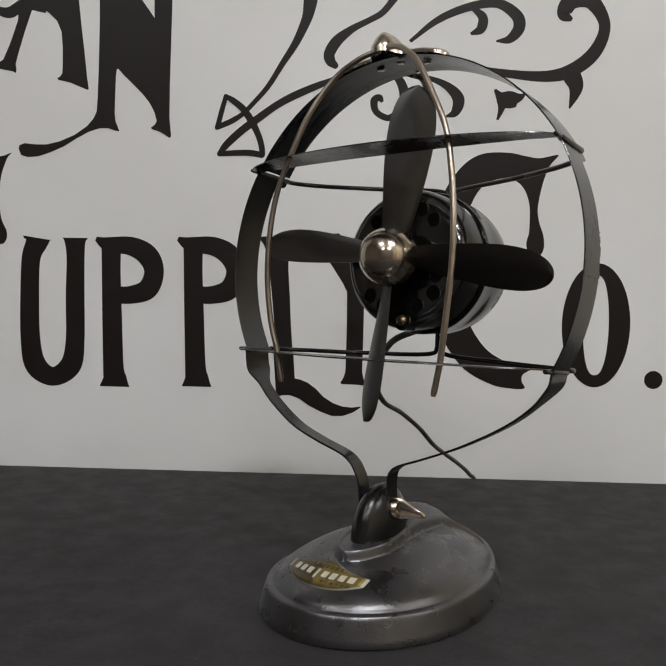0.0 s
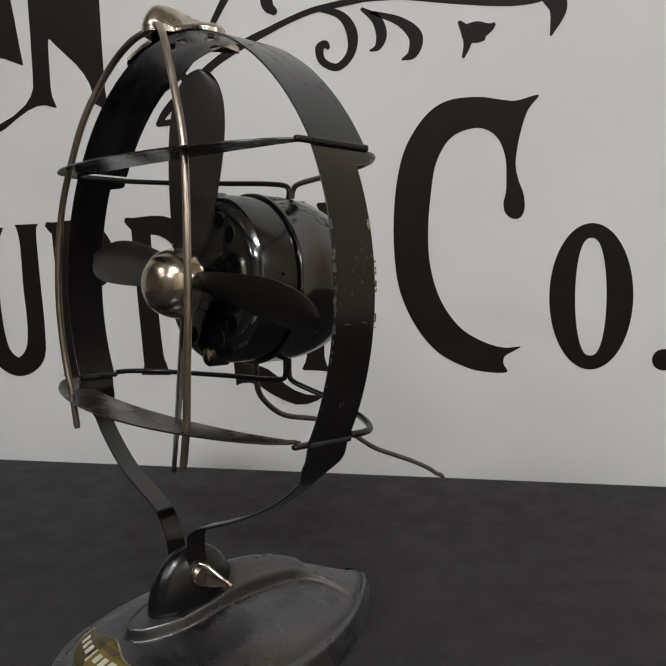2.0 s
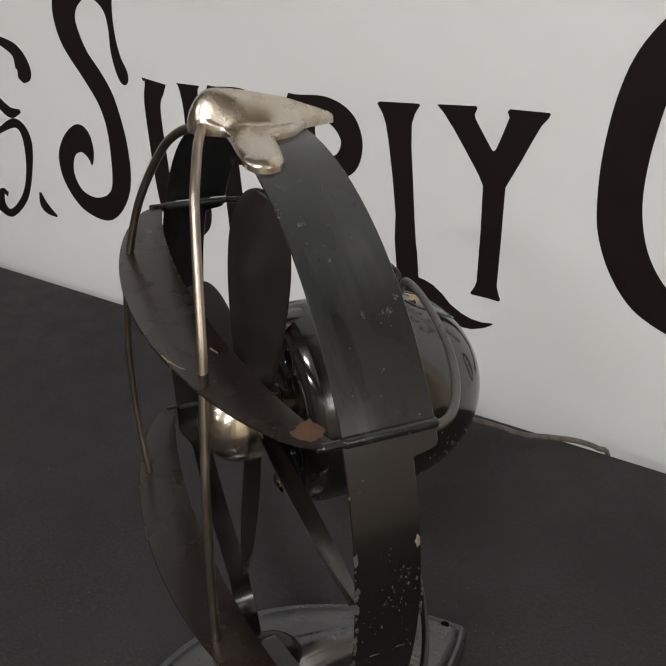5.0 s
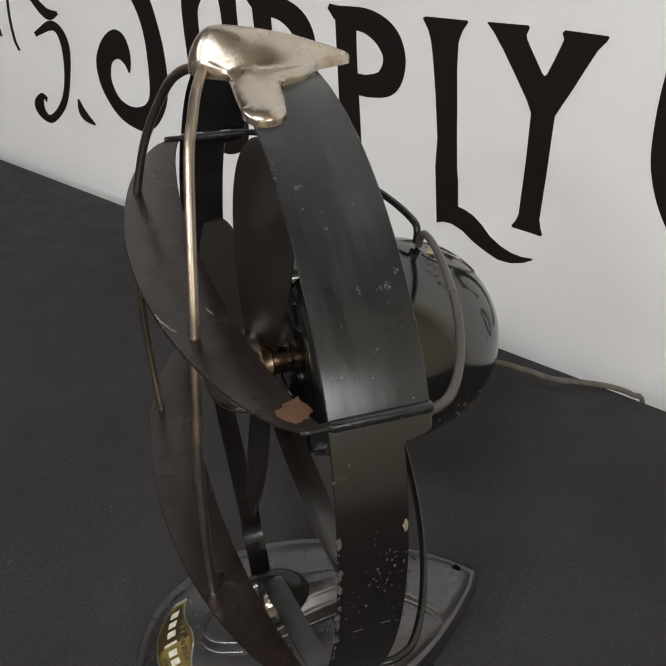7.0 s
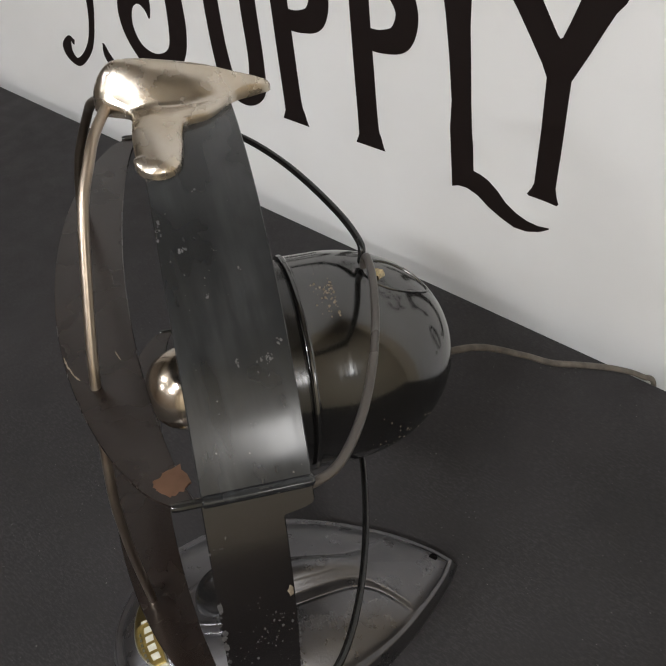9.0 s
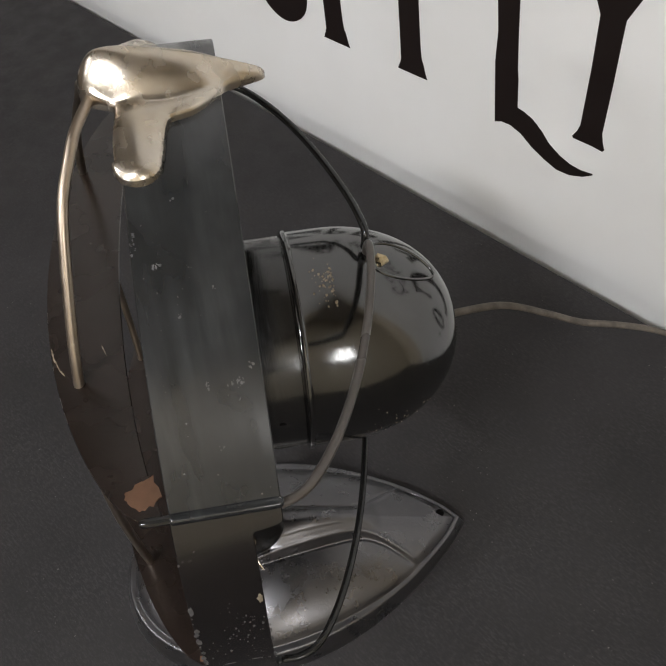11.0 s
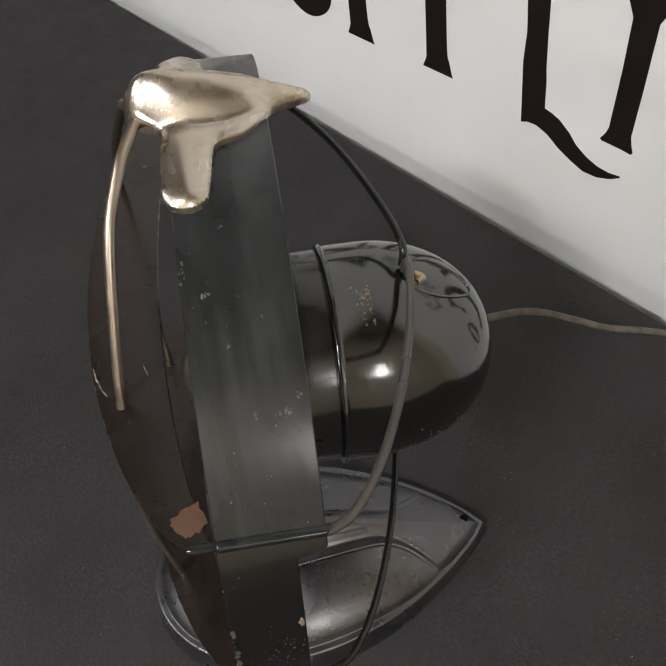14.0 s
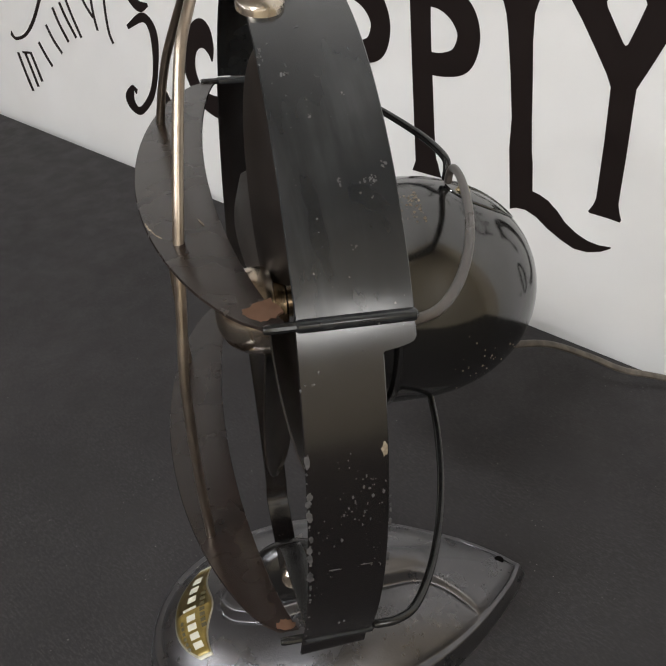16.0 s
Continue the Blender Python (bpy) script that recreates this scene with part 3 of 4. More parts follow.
glyph_cut("letter_a", [(-397.3,600.6), (-400.7,573.5), (-410.3,546.2), (-420.0,524.3), (-427.9,518.7), (-427.9,512.7), (-407.7,509.1), (-403.7,506.9), (-402.6,510.8), (-403.7,519.0), (-399.2,535.4), (-390.7,562.7), (-382.2,587.2), (-379.4,594.3), (-371.0,591.1), (-359.9,584.7), (-348.7,573.9), (-343.1,560.4), (-341.5,541.4), (-341.5,519.6), (-342.0,507.5), (-344.8,503.2), (-348.7,500.9), (-347.6,498.8), (-331.9,495.6), (-317.9,489.8), (-308.4,486.0), (-307.3,487.1), (-309.6,503.5), (-313.0,536.2), (-316.9,568.7), (-320.3,601.2), (-323.6,644.3), (-390.4,643.9)])
round_glyph("letter_o", 0.3595, 0.1907, 0.0441, 0.0809, 0.0165, 0.0650)
round_glyph("full_stop", 0.436, 0.121, 0.0118, 0.0118)

# ---- the desk fan ----
FAN = Matrix.Translation((0.0792, 0.5993, 0.0)) @ pose(0, 0, 0, 0, 0, -35.5)
HEAD = Matrix.Translation((0, 0, 0.2553)) @ pose(0, 0, 0, -4.9)
CORE = HEAD @ Matrix.Translation((0.002, 0, 0))
desk_fan = empty("desk_fan", FAN, "antique black enamelled desk fan with nickel gull emblem on black table", "fan")

# base: a teardrop casting, round in front and pointed behind
BASE = Matrix.Translation((0.0065, 0, 0))
MID_Y, FRONT_Y, TAIL_Y, HALF = -0.02, -0.129, 0.1310, 0.0808


def half_width(y):
    if y < -0.03:
        return HALF * math.sqrt(max(0.0, 1 - ((-0.03 - y) / 0.099) ** 2))
    blunt = math.sqrt(max(0.0, 1 - (max(0.0, y - TAIL_Y + 0.010) / 0.010) ** 2))
    return HALF * max(0.0, 1 - ((y + 0.03) / 0.164) ** 2.05) * blunt


def outline(n=72):
    ys = [FRONT_Y + (TAIL_Y - FRONT_Y) * (1 - math.cos(math.pi * k / n)) / 2 for k in range(n + 1)]
    right = [(half_width(y), y) for y in ys]
    return right + [(-x, y) for x, y in right[-2:0:-1]]


def rim_height(y):
    return 0.0205 - 0.0112 * min(1.0, max(0.0, (y + 0.02) / 0.14)) ** 1.3


SPINE = [(-0.0770, 0.0), (-0.0735, 0.0068), (-0.067, 0.0128), (-0.052, 0.0186), (-0.040, 0.0198), (-0.022, 0.0190), (0.005, 0.0163), (0.028, 0.0133), (0.040, 0.0119), (0.048, 0.0116), (0.056, 0.0128), (0.064, 0.0160), (0.072, 0.0206), (0.079, 0.0256), (0.085, 0.0306), (0.0890, 0.0360), (0.0915, 0.0430), (0.0930, 0.0560), (0.2, 0.5)]
CREST = [(-0.03, 0.0640), (0.0, 0.0636), (0.017, 0.0618), (0.034, 0.0574), (0.046, 0.0530), (0.054, 0.0494), (0.060, 0.0455), (0.0655, 0.0406), (0.072, 0.0372), (0.082, 0.0327), (0.092, 0.0275), (0.105, 0.0215), (0.118, 0.0165), (0.14, 0.010)]
SPINE_LINE = np.array(spline(SPINE, 10))
CREST_LINE = np.array(spline(CREST, 10))


def spine_width(y):
    return float(np.interp(y, SPINE_LINE[:, 0], SPINE_LINE[:, 1]))


def edge_height(y):
    """Height of the ledge round the rim, which runs up into the tail."""
    return rim_height(y) + 0.0022 * smooth((y - 0.062) / 0.045)


def smooth(k):
    k = min(1.0, max(0.0, k))
    return k * k * (3 - 2 * k)


def body_height(s, y):
    """Height of the domed casting without its raised plate."""
    tail = smooth((y - 0.062) / 0.045)
    lift = 0.0032 * smooth((y + 0.055) / 0.06) * (1 - tail)
    return rim_height(y) + 0.0025 * (1 - 0.7 * tail) + (0.0215 - 0.0035 * tail + lift) * max(0.0, 1 - (s / 0.872) ** 2.6) ** 0.8


def proud(y):
    return 0.0052 - 0.0030 * smooth((y + 0.02) / 0.10)


def plate_height(x, y):
    """How far the plate stands proud: a ridge that falls from the post and spreads over the tail."""
    slope = (spine_width(y + 0.001) - spine_width(y - 0.001)) / 0.002
    inside = (spine_width(y) - abs(x)) / math.sqrt(1 + slope * slope)
    if y < -0.0760:
        inside = -math.hypot(x, y + 0.0760)
    wide = min(spine_width(y), 0.0185 + 0.28 * max(0.0, y - 0.062))
    ridge = float(np.interp(y, RIDGE[:, 0], RIDGE[:, 1])) * max(0.0, 1 - (abs(x) / wide) ** 1.9) ** 1.05 if wide > 0.0005 else 0.0
    # the ridge's flat back ends in a round tip
    tip = 0.0105 - 0.10 * max(0.0, y)
    back = min(tip - abs(x + 0.0015), (0.0385 - y) * 0.8)
    bead = 0.0011 * math.exp(-((inside - 0.0018) / 0.0014) ** 2) - 0.0010 * math.exp(-((inside + 0.0015) / 0.0013) ** 2)
    return proud(y) * smooth((inside + 0.0012) / 0.0024) + bead * smooth((0.089 - y) / 0.008) + ridge + 0.0006 * smooth((back + 0.0008) / 0.0016) * smooth((y + 0.02) / 0.02)


def base_height(s, x, y):
    """Height of the casting's top at the share s of the way out to its rim."""
    return body_height(s, y) + plate_height(x, y) * smooth((0.885 - s) / 0.06)


def body_share(x, y):
    """Share of the way out at which the raised body ends, towards a place on the outline: the rim keeps its width."""
    tail = smooth((y - 0.03) / 0.08)
    return 1 - 0.128 * 0.098 / math.hypot(x, y - MID_Y) * (1 - 0.35 * tail)


def share(x, y):
    lo, hi = 0.0, 1.2
    for _ in range(30):
        s = (lo + hi) / 2
        px, py = x / max(s, 1e-6), MID_Y + (y - MID_Y) / max(s, 1e-6)
        inside = FRONT_Y < py < TAIL_Y and abs(px) < half_width(py)
        lo, hi = (lo, s) if inside else (s, hi)
    return 0.872 * hi / body_share(x / hi, MID_Y + (y - MID_Y) / hi)


RIDGE = np.array([(y, max(0.0, float(np.interp(y, CREST_LINE[:, 0], CREST_LINE[:, 1])) - body_height(share(0.0, y), y) - proud(y)) * smooth((y + 0.03) / 0.03)) for y in (-0.03 + 0.0015 * k for k in range(106))])


def fan_base():
    bm = bmesh.new()
    rim = outline(300)
    loops = []

    def ring(s, height):
        loop = []
        for x, y in rim:
            k = body_share(x, y)
            k = s / 0.872 * k if s < 0.872 else 1 - (1 - s) / 0.128 * (1 - k)
            x, y = x * k, MID_Y + (y - MID_Y) * k
            loop.append((x, y, height(x, y)))
        loops.append(loop)

    ring(0.90, lambda x, y: 0.0003)
    ring(0.990, lambda x, y: 0.0)
    ring(0.998, lambda x, y: 0.0006)
    ring(1.0, lambda x, y: 0.0018)
    ring(0.985, lambda x, y: rim_height(y) * 0.3)
    ring(0.966, lambda x, y: rim_height(y) * 0.62)
    ring(0.951, lambda x, y: edge_height(y) - 0.0030)
    ring(0.945, lambda x, y: edge_height(y) - 0.0013)
    ring(0.937, lambda x, y: edge_height(y) - 0.0003)
    ring(0.926, lambda x, y: edge_height(y))
    ring(0.896, lambda x, y: edge_height(y) - 0.0003)
    ring(0.889, lambda x, y: edge_height(y) - 0.0001)
    for s, k in ((0.884, 0.30), (0.879, 0.72), (0.874, 0.95)):
        ring(s, lambda x, y: edge_height(y) + (base_height(0.872, x, y) - edge_height(y)) * k)
    for k in range(150):
        s = 0.868 * (1 - k / 150) + 0.002
        ring(s, lambda x, y: base_height(s, x, y))
    loft(bm, loops)
    return bm


base = part("base", fan_base(), CAST, desk_fan, "heavy cast teardrop base, worn satin black", smooth=50, m=BASE)

DOME_Y = -0.029
bm = bmesh.new()
loops = []
for k in range(15):
    h = math.sin(math.pi / 2 * k / 14)
    r = max(1 - h ** 2.6, 0.0) ** 0.5 if k < 14 else 0.02
    r *= 1.0 - 0.05 * h
    loops.append([(0.0068 + 0.0155 * r * math.copysign(abs(math.cos(a)) ** 0.9, math.cos(a)), DOME_Y + 0.0320 * r * math.sin(a), 0.0405 + 0.0455 * h) for a in (2 * math.pi * i / 48 for i in range(48))])
loft(bm, loops)
post = part("post", bm, POST, base, "rounded pivot post", smooth=50)
# the screw hole is a thin disc with its shade painted in
bm = bmesh.new()
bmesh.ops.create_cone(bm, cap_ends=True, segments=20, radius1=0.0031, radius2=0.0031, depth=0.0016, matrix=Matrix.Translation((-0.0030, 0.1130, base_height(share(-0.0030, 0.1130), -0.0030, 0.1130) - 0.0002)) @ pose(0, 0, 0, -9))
part("screw_hole", bm, HOLE_SHADE, base, "screw hole near the pointed end, its shade a near-black disc", m=BASE)


def on_base(u, v, lift):
    """A place on the front slope: u across, v down towards the rim."""
    x, y = u, -0.0810 - v * 0.0262 + 8.0 * u * u
    return BASE @ Vector((x, y, base_height(share(x, y), x, y) - plate_height(x, y) + lift))


def badge_shape(grow, lift):
    bm = bmesh.new()
    loops = []
    for k in range(25):
        a = -1 + 2 * k / 24
        u = -0.0045 + a * 0.0340 * grow
        top = 0.30 - 0.28 * math.exp(-(a / 0.45) ** 2) + 0.12 * a * a
        low = 1.02 - 0.30 * abs(a) ** 3
        mid = (top + low) / 2
        loops.append([on_base(u, mid + (v - mid) * grow, lift) for v in (top + (low - top) * i / 6 for i in range(7))])
    for a, b in zip(loops, loops[1:]):
        va = [bm.verts.new(p) for p in a]
        vb = [bm.verts.new(p) for p in b]
        for i in range(6):
            bm.faces.new((va[i], va[i + 1], vb[i + 1], vb[i]))
    made = bmesh.ops.extrude_face_region(bm, geom=list(bm.faces))
    bmesh.ops.translate(bm, vec=(0, 0.0002, -0.0004), verts=[v for v in made["geom"] if isinstance(v, bmesh.types.BMVert)])
    return bm


badge = part("badge", badge_shape(1.0, 0.0006), CREAM, base, "gold metal badge with cream edge and bars of lettering")
part("badge_field", badge_shape(0.93, 0.0009), GOLD, badge)


def bar(u0, u1, v0, v1, mat, lift=0.0013):
    bm = bmesh.new()
    rows = []
    for k in range(5):
        u = u0 + (u1 - u0) * k / 4
        rows.append([bm.verts.new(on_base(u, v, lift)) for v in (v0, (v0 + v1) / 2, v1)])
    for a, b in zip(rows, rows[1:]):
        for i in range(2):
            bm.faces.new((a[i], a[i + 1], b[i + 1], b[i]))
    part("lettering_bar", bm, mat, badge)


for k in range(3):
    bar(-0.0300 + k * 0.0070, -0.0254 + k * 0.0070, 0.49, 0.71, CREAM)
for k in range(4):
    bar(-0.0020 + k * 0.0067, 0.0026 + k * 0.0067, 0.49, 0.71, CREAM)
bar(-0.0077, -0.0057, 0.46, 0.80, CREAM)
for k in range(7):
    bar(-0.0165 + k * 0.0040, -0.0138 + k * 0.0040, 0.24, 0.37, BADGE_DARK)
for k in range(6):
    bar(0.0005 + k * 0.0038, 0.0030 + k * 0.0038, 0.80, 0.87, BADGE_DARK)

# wing nut on the side of the post
bm = bmesh.new()
lathe(bm, [(0.0, 0.0), (0.0072, 0.0), (0.0078, -0.0012), (0.0076, -0.0040), (0.0062, -0.0058), (0.0, -0.0062)], 24)
wing_nut = part("wing_nut", bm, SPINNER, base, "tarnished brass wing nut", m=Matrix.Translation((0.0170, -0.0285, 0.069)) @ pose(0, 0, 0, 0, 0, 90))
bm = bmesh.new()
loops = []
for k in range(25):
    t = k / 24
    c = Vector((0.0195 + 0.0195 * t, -0.0285 + 0.0090 * t, 0.0695 - 0.0030 * t - 0.0020 * t * t))
    tall = 0.0080 * (1 - 0.66 * smooth((t - 0.10) / 0.75)) * (1 - 0.5 * smooth((t - 0.85) / 0.15))
    hollow = 0.90 * smooth(t / 0.2) * (1 - smooth((t - 0.82) / 0.18))
    loop = []
    for i in range(28):
        a = 2 * math.pi * i / 28
        v = math.sin(a)
        thick = 0.0030 * (1 - 0.55 * t) * (1 - hollow * max(0.0, 1 - (v / 0.72) ** 2))
        loop.append(c + Vector((-thick * 0.35 * math.cos(a), -thick * math.cos(a), tall * v)))
    loops.append(loop)
loft(bm, loops)
part("wing", bm, SPINNER, wing_nut, smooth=60)

# bands of the ring, in the head's own frame
RING, BAND = 0.1480, 0.0010
CLIP = math.asin(0.0735 / RING)


def arc_band(a0, a1, front, back, thick, steps, wider=lambda t: 0.0):
    pts, wide, outs = [], [], []
    for k in range(steps + 1):
        t = k / steps
        a = a0 + (a1 - a0) * t
        pts.append((wider(t) + RING * math.cos(a), 0, RING * math.sin(a)))
        outs.append((math.cos(a), 0, math.sin(a)))
        wide.append((front(t), back(t)))
    return strip(bmesh.new(), pts, wide, thick, outs)


part("top_band", arc_band(CLIP, math.pi - CLIP, lambda t: -0.0250, lambda t: 0.0130, BAND, 72, lambda t: 0.003 * max(0.0, 1 - 3 * t) ** 2), STRAP, desk_fan, "wide black arched band of the guard", m=HEAD)


def side_back(t):
    """Full width below the clip, then a rounded step to the narrow part."""
    corner = 0.0022 * (1 - math.sqrt(max(0.0, 1 - max(0.0, (t - 0.034) / 0.016) ** 2))) if t < 0.050 else 0.0022
    k = smooth((t - 0.050) / 0.012)
    return 0.0130 - corner - 0.0088 * k


LOW = math.asin(-0.0775 / RING)
for name, flip in (("right", 1), ("left", -1)):
    grow = (lambda t: 0.0030 + 0.0075 * t * t) if flip > 0 else (lambda t: 0.0020 * t)
    bm = arc_band(CLIP - 0.012, LOW, lambda t: -0.0255 - 0.001 * t, side_back, BAND, 200, grow)
    bm.transform(Matrix.Diagonal((flip, 1, 1, 1)))
    part("side_band", bm, LOWER_STRAP, desk_fan, "narrow black side band with chipped paint", m=HEAD)
    for zc, f, b, xc in ((0.0735 if flip > 0 else 0.0705, -0.0252, 0.0138, 0.1325 if flip > 0 else 0.1295), (-0.0785, -0.0252, 0.0040, 0.1358 if flip > 0 else 0.1285)):
        bm = bmesh.new()
        loops = []
        for y, k in ((f, 0.55), (f + 0.0008, 0.92), (f + 0.002, 1.0), (b - 0.002, 1.0), (b - 0.0008, 0.92), (b, 0.55)):
            loops.append([(xc * flip + 0.0023 * k * math.copysign(abs(math.cos(a)) ** 0.6, math.cos(a)), y, zc + 0.0019 * k * math.copysign(abs(math.sin(a)) ** 0.7, math.sin(a))) for a in (2 * math.pi * i / 16 for i in range(16))])
        clip = part("clip", loft(bm, loops), STRAP, desk_fan, "folded black lip that joins the bands", m=HEAD)
        part("wire_end", tube(bmesh.new(), [(xc * flip, f - 0.0098, zc), (xc * flip, f - 0.005, zc), (xc * flip, f + 0.004, zc)], 0.0017, 10, 3), WIRE, clip, "bare end of the wire in the fold", m=HEAD)

# crescent straps across the front
for zc, lean, bow, reach in ((0.0690, 0.0017, 0.0022, 0.0), (-0.0800, 0.0005, 0.0016, -0.0010)):
    loops = []
    for k in range(57):
        x = -0.1285 + 0.2605 * k / 56
        e = min(1.0, abs(x - 0.0018) / 0.1303)
        q = max(0.0, 1 - e * e)
        fo, fi = -0.0345 - (0.0385 - reach) * q ** 0.70, -0.0265 - (0.0155 - reach * 2) * q ** 0.8
        zz = zc + lean * x / 0.13 + bow * e * e
        crown = 0.0012 * q
        loops.append([(x, fo, zz), (x, fo + 0.0003, zz + 0.0009), (x, (fo + fi) / 2, zz + 0.0009 + crown), (x, fi - 0.0003, zz + 0.0009), (x, fi, zz), (x, (fo + fi) / 2, zz + crown)])
    part("front_strap", loft(bmesh.new(), loops), FRONT_STRAP, desk_fan, "crescent brown-black sheet strap across the front", m=HEAD)
for corners, zc, seed in (([(0.1148, -0.0300), (0.1175, -0.0360), (0.1201, -0.0405), (0.1240, -0.0385), (0.1285, -0.0350), (0.1262, -0.0300), (0.1232, -0.0278)], 0.0737, 3), ([(0.1262, -0.0340), (0.1290, -0.0360), (0.1325, -0.0320), (0.1305, -0.0275), (0.1275, -0.0300)], -0.0768, 5)):
    bm = bmesh.new()
    rng = random.Random(seed)
    pts = []
    for a, b in zip(corners, corners[1:] + corners[:1]):
        for k in range(4):
            pts.append((a[0] + (b[0] - a[0]) * k / 4 + rng.uniform(-0.0007, 0.0007), a[1] + (b[1] - a[1]) * k / 4 + rng.uniform(-0.0007, 0.0007)))
    mid = bm.verts.new((sum(p[0] for p in pts) / len(pts), sum(p[1] for p in pts) / len(pts), zc))
    lo = [bm.verts.new((x, y, zc - 0.0008)) for x, y in pts]
    hi = [bm.verts.new((x, y, zc)) for x, y in pts]
    for i in range(len(pts)):
        j = (i + 1) % len(pts)
        bm.faces.new((lo[i], lo[j], hi[j], hi[i]))
        bm.faces.new((hi[i], hi[j], mid))
    part("bare_patch", bm, COPPER, desk_fan, "brown patch where the paint has flaked off", m=HEAD)

# scratches worn into the upper strap's edge beside the right rod
def strap_top(x, off):
    """A place on the upper strap, off its front edge."""
    e = abs(x - 0.0018) / 0.1303
    q = 1 - e * e
    fo, fi = -0.0345 - 0.0385 * q ** 0.70, -0.0265 - 0.0155 * q ** 0.8
    share_in = min(1.0, off / ((fi - fo) / 2))
    return x, fo + off, 0.0690 + 0.0017 * x / 0.13 + 0.0022 * e * e + 0.0009 + 0.0012 * q * share_in


for k, (x0, off0, x1, off1, wide) in enumerate(((0.0470, 0.0007, 0.0545, 0.0012, 0.0010), (0.0530, 0.0014, 0.0600, 0.0026, 0.0008), (0.0590, 0.0026, 0.0625, 0.0040, 0.0011), (0.0495, 0.0205, 0.0550, 0.0215, 0.0006))):
    rng = random.Random(k + 60)
    loops = []
    for i in range(9):
        t = i / 8
        x, y, z = strap_top(x0 + (x1 - x0) * t, off0 + (off1 - off0) * t)
        w = wide * (0.25 + 0.75 * rng.random()) * math.sin(math.pi * (0.08 + 0.84 * t))
        loops.append([(x, y - w / 2, z - 0.0005), (x, y - w / 2, z + 0.0001), (x, y + w / 2, z + 0.0002), (x, y + w / 2, z - 0.0005)])
    part("paint_scratch", loft(bmesh.new(), loops), TAN_CHIP, desk_fan, "pale scratch worn through the paint", m=HEAD)

# brass rods of the guard
RIGHT_ROD = [(-0.003, -0.0340, 0.1525), (0.0126, -0.0405, 0.1483), (0.0226, -0.0443, 0.1420), (0.0349, -0.0488, 0.1310), (0.0510, -0.0530, 0.1060), (0.0660, -0.0566, 0.0772), (0.0740, -0.0592, 0.0448), (0.0782, -0.0610, 0.0162), (0.0790, -0.0608, -0.0114), (0.0772, -0.0600, -0.0390), (0.0738, -0.0582, -0.0756), (0.0698, -0.0575, -0.1000)]
LEFT_ROD = [(-0.0070, -0.0345, 0.1510), (-0.0225, -0.0405, 0.1443), (-0.0420, -0.0450, 0.1300), (-0.0562, -0.0540, 0.1022), (-0.0660, -0.0593, 0.0722), (-0.0755, -0.0615, 0.0437), (-0.0792, -0.0628, 0.0105), (-0.0785, -0.0628, -0.0225), (-0.0732, -0.0614, -0.0551), (-0.0660, -0.0600, -0.0777), (-0.0605, -0.0588, -0.1010)]
# the left rod gets a darker brown than the right one
for line, mat, label in ((RIGHT_ROD, ROD, "thin worn brass rod"), (LEFT_ROD, DARK_ROD, "thin brass rod, darker brown")):
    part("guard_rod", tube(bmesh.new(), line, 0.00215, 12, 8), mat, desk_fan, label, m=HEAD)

# wires from the clips back to the motor
for zc, end, lift, stretch in ((0.0705, 0.0560, 1, 0.0020), (-0.0770, -0.0555, -1, 0.0065)):
    for flip in (1, -1):
        line = [(0.1300, 0.004, zc), (0.1295, 0.0145, zc), (0.1240, 0.0245, zc), (0.1070, 0.0370, zc - lift * 0.0005), (0.0830, 0.0490, zc - lift * 0.001), (0.0560, 0.0590, zc - lift * 0.002), (0.0260, 0.0672, zc - lift * 0.003), (0.0070, 0.0705, zc - lift * 0.005), (0.0022, 0.0705, zc - lift * 0.009), (0.0019, 0.0700, end)]
        part("support_wire", tube(bmesh.new(), [(x * flip + (stretch if flip > 0 else 0.0) * x / 0.13, y, z) for x, y, z in line], 0.0019, 12, 8), WORN_WIRE if flip > 0 and lift > 0 else WIRE, desk_fan, "grey-brown worn wire back to the motor" if flip > 0 and lift > 0 else "black wire back to the motor", m=HEAD)

# arms down to the post
RIGHT_ARM = [(0.1365, 0.178), (0.1325, 0.1660), (0.1090, 0.1440), (0.0735, 0.1235), (0.0400, 0.1090), (0.0225, 0.1022), (0.0165, 0.0965), (0.0150, 0.0885), (0.0152, 0.0760), (0.0166, 0.0580)]
LEFT_ARM = [(0.1290, 0.178), (0.1245, 0.1610), (0.1085, 0.1415), (0.0810, 0.1222), (0.0545, 0.1122), (0.0300, 0.1055), (0.0190, 0.1005), (0.0128, 0.0925), (0.0092, 0.0830), (0.0070, 0.0580)]
for flip, ARM in ((1, RIGHT_ARM), (-1, LEFT_ARM)):
    line = spline(ARM, 8)
    pts, wide, outs = [], [], []
    for i, p in enumerate(line):
        d = line[min(i + 1, len(line) - 1)] - line[max(i - 1, 0)]
        t = i / (len(line) - 1)
        k = min(1.0, max(0.0, (t - 0.10) / 0.08))
        middle = -0.0195 - 0.0095 * min(1.0, t * 1.5)
        half_w = 0.0138 - 0.0072 * k * k * (3 - 2 * k)
        pts.append((p[0], 0, p[1]))
        outs.append((-d[1], 0, d[0]))
        wide.append((middle - half_w, middle + half_w))
    bm = strip(bmesh.new(), pts, wide, 0.0016, outs)
    bm.transform(Matrix.Diagonal((flip, 1, 1, 1)))
    part("arm", bm, LOWER_STRAP, desk_fan, "curved flat arm of the yoke")

